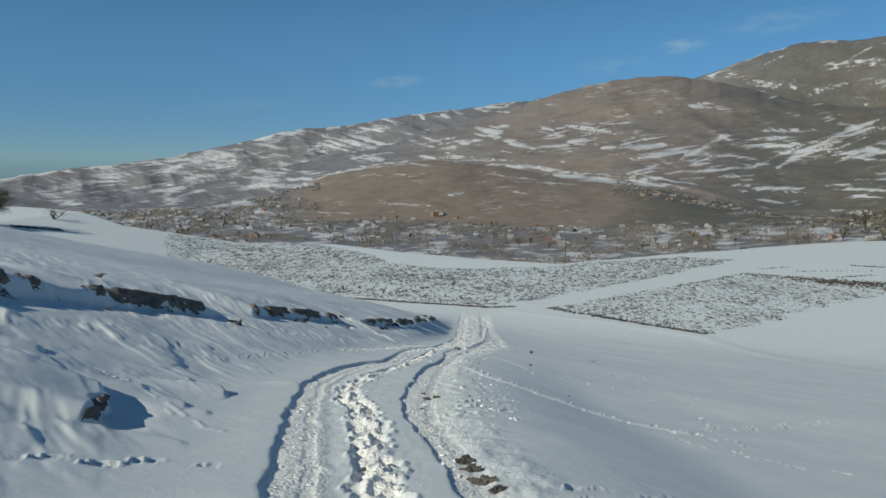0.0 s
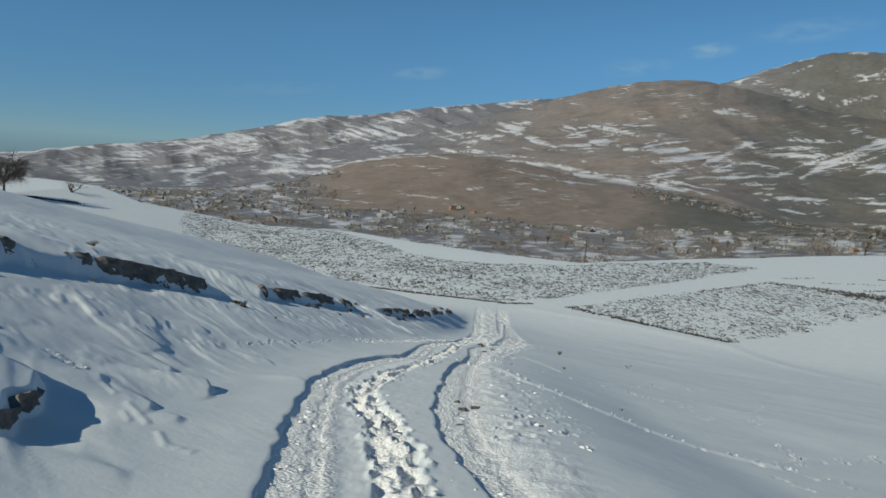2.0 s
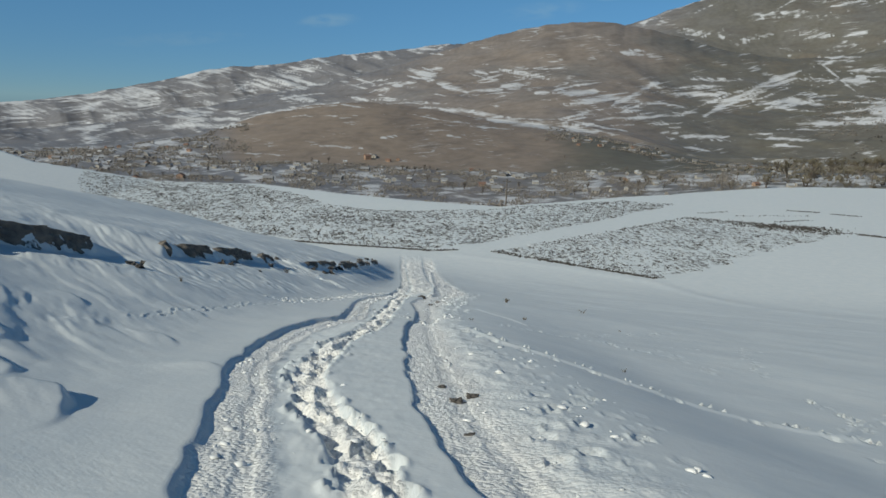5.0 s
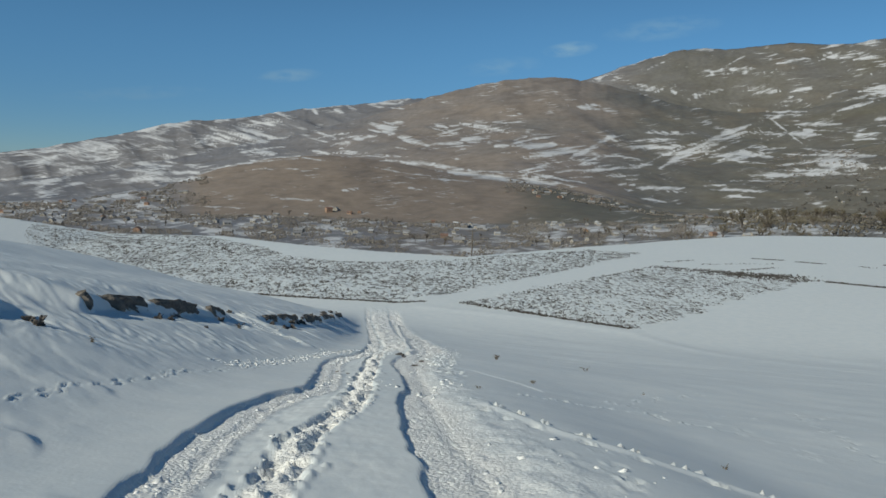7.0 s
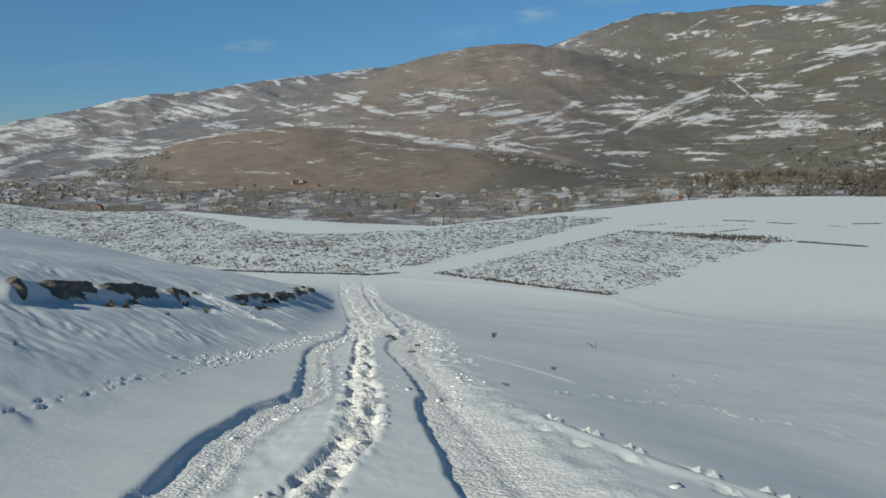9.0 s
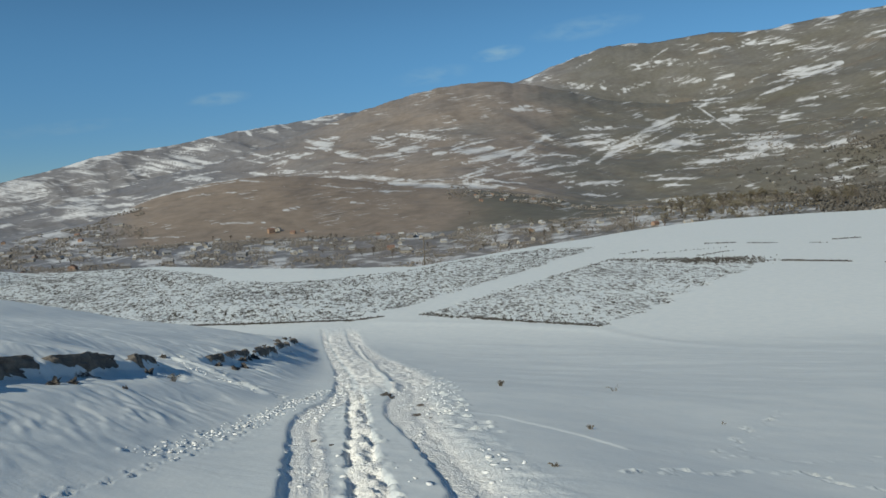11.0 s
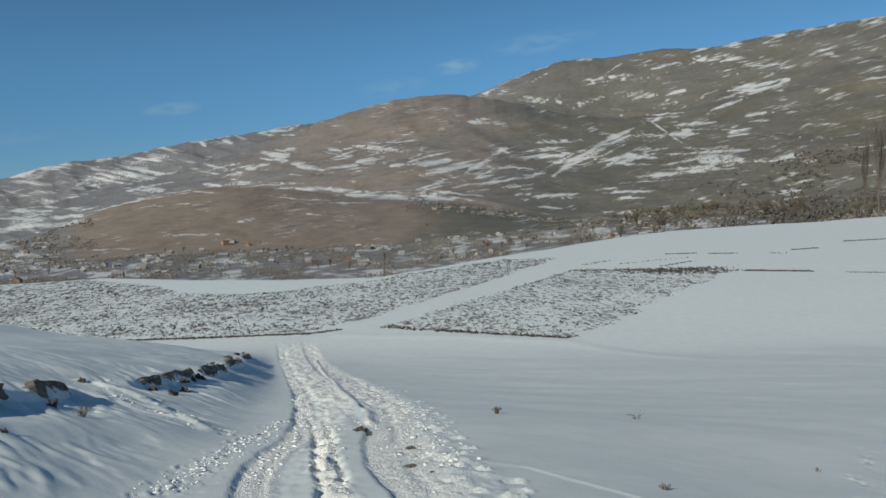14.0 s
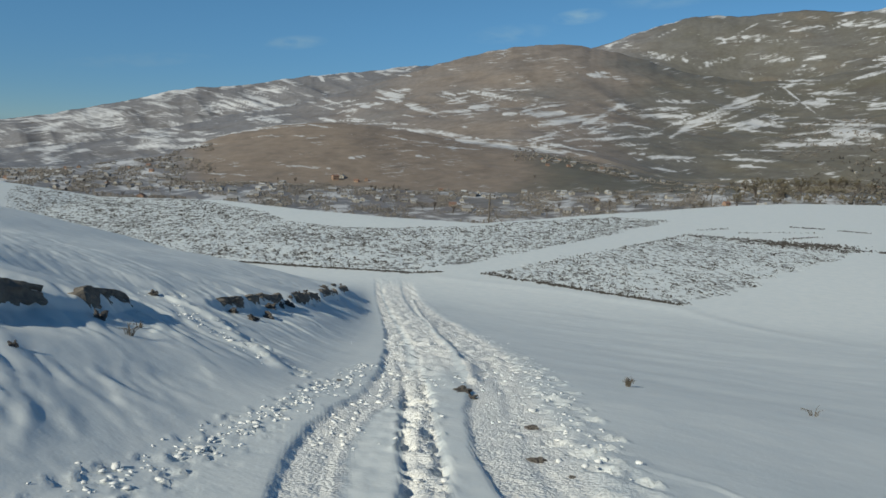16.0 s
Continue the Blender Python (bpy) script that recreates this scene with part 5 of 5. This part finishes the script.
M_POPLAR = plain("poplar_twigs", (0.07, 0.062, 0.055), (0.13, 0.113, 0.098), 3, 0.95, "object")
M_WILLOW = plain("willow_twigs", (0.14, 0.122, 0.082), (0.235, 0.20, 0.135), 3, 0.95, "object")
PROTOS = [bare_tree(7, 0.8, 11, "bushy leafless village tree among houses and plots", 4, 0.25, 0.4, "village trees"), bare_tree(9, 0.6, 12, "tall leafless village tree among houses and plots", 4, 0.28, 0.5, "village trees"),
          bare_tree(6, 0.9, 13, "low spreading leafless tree beside village plots", 4, 0.25, 0.35, "village trees"), bare_tree(24, 0.26, 14, "slender leafless poplar beyond the snowfield", 5, 0.3, 0.9, "poplars", M_POPLAR),
          bare_tree(10, 0.8, 15, "bushy willow with ochre bare twigs", 5, 0.2, 0.4, "willows", M_WILLOW)]
g = random.Random(77)
spots = [(g.uniform(-25, 32), g.uniform(560, 900)) for _ in range(80)] + [(g.uniform(12, 40), g.uniform(1000, 1500)) for _ in range(10)] + [(g.uniform(24, 46), g.uniform(330, 560)) for _ in range(58)] + [(g.uniform(33, 46), g.uniform(600, 1700)) for _ in range(62)]
used = set()
for a, r in spots:
    x, y = r * math.sin(radians(a)), r * math.cos(radians(a))
    k = g.randrange(3)
    m = pose(x, y, at_ground(x, y) - 0.2, 0, 0, g.uniform(0, 360)) @ Matrix.Scale(g.uniform(1.0, 1.45) if r < 560 and a > 23 else g.uniform(1.1, 2.0) if a > 33 else g.uniform(0.8, 1.15), 4)
    if k not in used:
        used.add(k)
        PROTOS[k].matrix_basis = m
    else:
        copy_thing(PROTOS[k], m)
for i, (a, r) in enumerate(((42.0, 287), (42.6, 291), (41.3, 300), (43.6, 295), (44.4, 300), (40.6, 420), (41.2, 470), (42.4, 430), (43.0, 520), (38.8, 560), (44.5, 450), (39.6, 640), (42.0, 700), (45.0, 620), (37.4, 520))):
    x, y = r * math.sin(radians(a)), r * math.cos(radians(a))
    m = pose(x, y, at_ground(x, y) - 0.2, 0, 0, 57 * i) @ Matrix.Diagonal((0.62, 0.62, (1.4, 1.15, 0.9, 1.2, 1.0)[i] if i < 5 else 0.75 + 0.04 * (i % 5), 1))
    if i == 0:
        PROTOS[3].matrix_basis = m
    else:
        copy_thing(PROTOS[3], m)


g = random.Random(15)
for i in range(70):
    a, r = g.uniform(26, 42), g.uniform(330, 760)
    if i > 34:
        a, r = g.gauss(33.5, 3.2), g.uniform(760, 1250)
    elif i > 26:
        a, r = g.uniform(8, 27), g.uniform(700, 880)
    x, y = r * math.sin(radians(a)), r * math.cos(radians(a))
    m = pose(x, y, at_ground(x, y) - 0.2, 0, 0, 41 * i) @ Matrix.Scale(g.uniform(0.8, 1.3) if i < 27 else g.uniform(0.9, 1.7) if i > 34 else g.uniform(0.5, 0.75), 4)
    if i == 0:
        PROTOS[4].matrix_basis = m
    else:
        copy_thing(PROTOS[4], m)


def brush():
    """Orchards, hedges and scrub of the valley, too many to count."""
    g = np.random.default_rng(31)
    a = np.concatenate([g.uniform(-27, 34, 11000), g.uniform(-26, -9, 2200), g.uniform(12, 44, 2400), g.uniform(30, 46, 3600), g.uniform(20, 46, 1500)])
    r = np.concatenate([g.uniform(430, 900, 11000), g.uniform(880, 1250, 2200), g.uniform(900, 1450, 2400), g.uniform(1000, 2300, 3600), g.uniform(280, 520, 1500)])
    x, y = r * np.sin(np.radians(a)), r * np.cos(np.radians(a))
    keep = (fbm(a * 0.7, r / 60, 3) > 0.02) & ~((r > 905) & (r < 1160) & (a > 8) & (a < 22))
    x, y, a, r = x[keep], y[keep], a[keep], r[keep]
    # every bush is a few twiggy tufts
    x, y = np.repeat(x, 7) + g.normal(size=7 * len(x)) * 2.6, np.repeat(y, 7) + g.normal(size=7 * len(y)) * 2.2
    size = (0.3 + 0.6 * g.random(len(x)) ** 1.5) * np.clip(np.hypot(x, y) / 800, 0.8, 1.7)
    z = ground_height(x, y) + size * 0.6 + g.random(len(x)) * 1.6
    ob = scatter("valley_scrub", OCTA, OCTA_FACES, np.stack([x, y, z], 1), size, M_BRUSH, 0.5, 1.0, 8)
    return tagged(ob, "grey-brown leafless orchards, hedges and scrub of the valley", "scrub", kind="stuff")


brush()


def thicket(name, label, material, count, az, spread, r0, r1, size, seed):
    """A dense grove on the slope across the valley, seen as one mass."""
    g = np.random.default_rng(seed)
    a, r = az + spread * g.normal(size=count), g.uniform(r0, r1, count)
    keep = fbm(a * 0.55 + seed, r / 130, 3) > -0.02
    a, r = np.radians(a[keep]), r[keep]
    x, y = np.repeat(r * np.sin(a), 6) + g.normal(size=6 * len(r)) * 3.0, np.repeat(r * np.cos(a), 6) + g.normal(size=6 * len(r)) * 3.0
    tuft = size * (0.35 + 0.65 * g.random(len(x)))
    z = ground_height(x, y) + tuft * 0.5 + g.random(len(x)) * size * 2.2
    return tagged(scatter(name, OCTA, OCTA_FACES, np.stack([x, y, z], 1), tuft, material, 0.55, 1.1, seed), label, "scrub", kind="stuff")


M_GROVE = plain("grove_twigs", (0.085, 0.078, 0.07), (0.165, 0.15, 0.132), 0.3, 0.95, "island")
M_OCHRE = plain("willow_thicket", (0.135, 0.12, 0.094), (0.215, 0.19, 0.145), 0.3, 0.95, "island")
thicket("hillside_grove", "dark leafless groves on the far slope among snow patches", M_GROVE, 1500, 40.5, 3.2, 620, 2000, 2.0, 51)
thicket("willow_thicket", "ochre leafless willow thickets at the foot of the far slope", M_OCHRE, 620, 33.0, 3.6, 800, 1330, 1.5, 57)


# ---- the village ----
def house(long, deep, tall, roof, wall_m, roof_m, label):
    """A small gabled house with eaves, windows, a door and a chimney, its base at the origin."""
    root = new("house")
    bm = bmesh.new()
    v = [bm.verts.new(p) for p in ((-long / 2, -deep / 2, -1.5), (long / 2, -deep / 2, -1.5), (long / 2, deep / 2, -1.5), (-long / 2, deep / 2, -1.5), (-long / 2, -deep / 2, tall), (long / 2, -deep / 2, tall), (long / 2, deep / 2, tall), (-long / 2, deep / 2, tall), (-long / 2, 0, tall + roof), (long / 2, 0, tall + roof))]
    for f in ((0, 1, 5, 4), (2, 3, 7, 6), (1, 2, 6, 9, 5), (3, 0, 4, 8, 7), (3, 2, 1, 0)):
        bm.faces.new([v[i] for i in f])
    part("wall", bm, wall_m, root)
    bm = bmesh.new()
    e, th = 0.5, 0.22
    drop = roof * e / (deep / 2)
    prof = [(-deep / 2 - e, tall - drop), (0, tall + roof), (deep / 2 + e, tall - drop), (deep / 2 + e, tall - drop + th), (0, tall + roof + th), (-deep / 2 - e, tall - drop + th)]
    ring = [[bm.verts.new((x, y, z + 0.02)) for y, z in prof] for x in (-long / 2 - 0.4, long / 2 + 0.4)]
    for i in range(6):
        j = (i + 1) % 6
        bm.faces.new((ring[0][i], ring[0][j], ring[1][j], ring[1][i]))
    for k in (0, 1):
        for q in ((0, 1, 4, 5), (1, 2, 3, 4)):
            f = [ring[k][i] for i in q]
            bm.faces.new(f if k else f[::-1])
    bmesh.ops.recalc_face_normals(bm, faces=bm.faces)
    top = part("roof", bm, roof_m, root)
    part("chimney", box(bmesh.new(), long * 0.2, 0.2, tall + roof * 0.5, long * 0.2 + 0.6, 0.8, tall + roof + 1.0), M_WALLS[2], top)
    for i in range(max(2, int(long / 3))):
        x = -long / 2 + long * (i + 0.5) / max(2, int(long / 3))
        part("window", box(bmesh.new(), x - 0.5, -deep / 2 - 0.04, 0.9, x + 0.5, -deep / 2 + 0.1, 2.2), M_PANE, root)
    part("door", box(bmesh.new(), -long / 2 - 0.04, -0.5, 0, -long / 2 + 0.1, 0.5, 2.0), M_WOOD, root)
    return tagged(root, label, "house", "houses of the valley village")


KINDS = [house(8, 6, 2.7, 1.8, M_WALLS[0], M_ROOFS[0], "pale plastered village house with a snow-covered gable roof"), house(7.5, 6, 2.6, 1.7, M_WALLS[0], M_ROOFS[1], "pale plastered village house with a grey gable roof"),
         house(6.5, 5.5, 2.5, 1.5, M_WALLS[2], M_ROOFS[0], "grey village house with a snow-covered roof"), house(10, 6, 2.7, 1.8, M_WALLS[2], M_ROOFS[1], "long grey village house with a grey roof"),
         house(7.5, 6, 2.7, 1.7, M_WALLS[1], M_ROOFS[2], "brick-red village house with a rust-brown roof"), house(9, 7, 5.2, 2.0, M_WALLS[1], M_ROOFS[2], "two-storey clay-orange house with a rust-brown roof")]
g = random.Random(5)
places = [(g.uniform(-25, 30), g.uniform(590, 900), None) for _ in range(150)] + [(g.uniform(-25, -10), g.uniform(880, 1230), None) for _ in range(90)] + [(g.uniform(13, 26), g.uniform(1180, 1340), None) for _ in range(26)] + [(g.uniform(24, 42), g.uniform(900, 1450), None) for _ in range(34)] + [(g.uniform(33, 46), g.uniform(1450, 2300), None) for _ in range(45)]
places += [(-0.6, 930, 5), (0.9, 925, 4), (-0.1, 940, 1), (1.6, 935, 4), (14.5, 1150, 4), (16, 1180, 4), (18.3, 1260, 5), (-16.4, 640, 4), (-2.2, 905, 0), (-5.6, 840, 0)]
first = set()
for a, r, k in places:
    x, y = r * math.sin(radians(a)), r * math.cos(radians(a))
    k = g.choice((0, 0, 0, 1, 1, 1, 2, 2, 2, 3, 3, 3, 3, 4)) if k is None else k
    m = pose(x, y, at_ground(x, y) + 0.2, 0, 0, g.choice((0, 15, 95, 180, -20, 80)) + g.uniform(-8, 8)) @ Matrix.Scale(g.uniform(0.68, 0.95), 4)
    if k in first:
        copy_thing(KINDS[k], m)
    else:
        first.add(k)
        KINDS[k].matrix_basis = m


# ---- poles ----
def pole(x, y, tall):
    root = new("utility_pole")
    v, f = [], []
    tube(v, f, (0, 0, -0.5), (0, 0, tall), 0.13, 0.09, 8)
    shaft = new("shaft", mesh_of("shaft", v, f, M_WOOD, True))
    shaft.parent = root
    part("crossarm", box(bmesh.new(), -0.7, -0.05, tall - 0.5, 0.7, 0.05, tall - 0.38), M_WOOD, root)
    root.location = (x, y, at_ground(x, y))
    return tagged(root, "weathered wooden utility pole at the terrace's edge", "pole", "utility poles")


low_bush = bare_tree(3.0, 1.0, 66, "low leafless bush on the snowy rise", 4, 0.2, 0.3)
low_bush.matrix_basis = pose(-74, 150, at_ground(-74, 150) - 0.1) @ Matrix.Diagonal((2.6, 2.6, 0.8, 1))

for a, r, tall in ((9.3, 137, 4.6), (24.0, 205, 6.0), (33.0, 246, 6.0)):
    pole(r * math.sin(radians(a)), r * math.cos(radians(a)), tall)
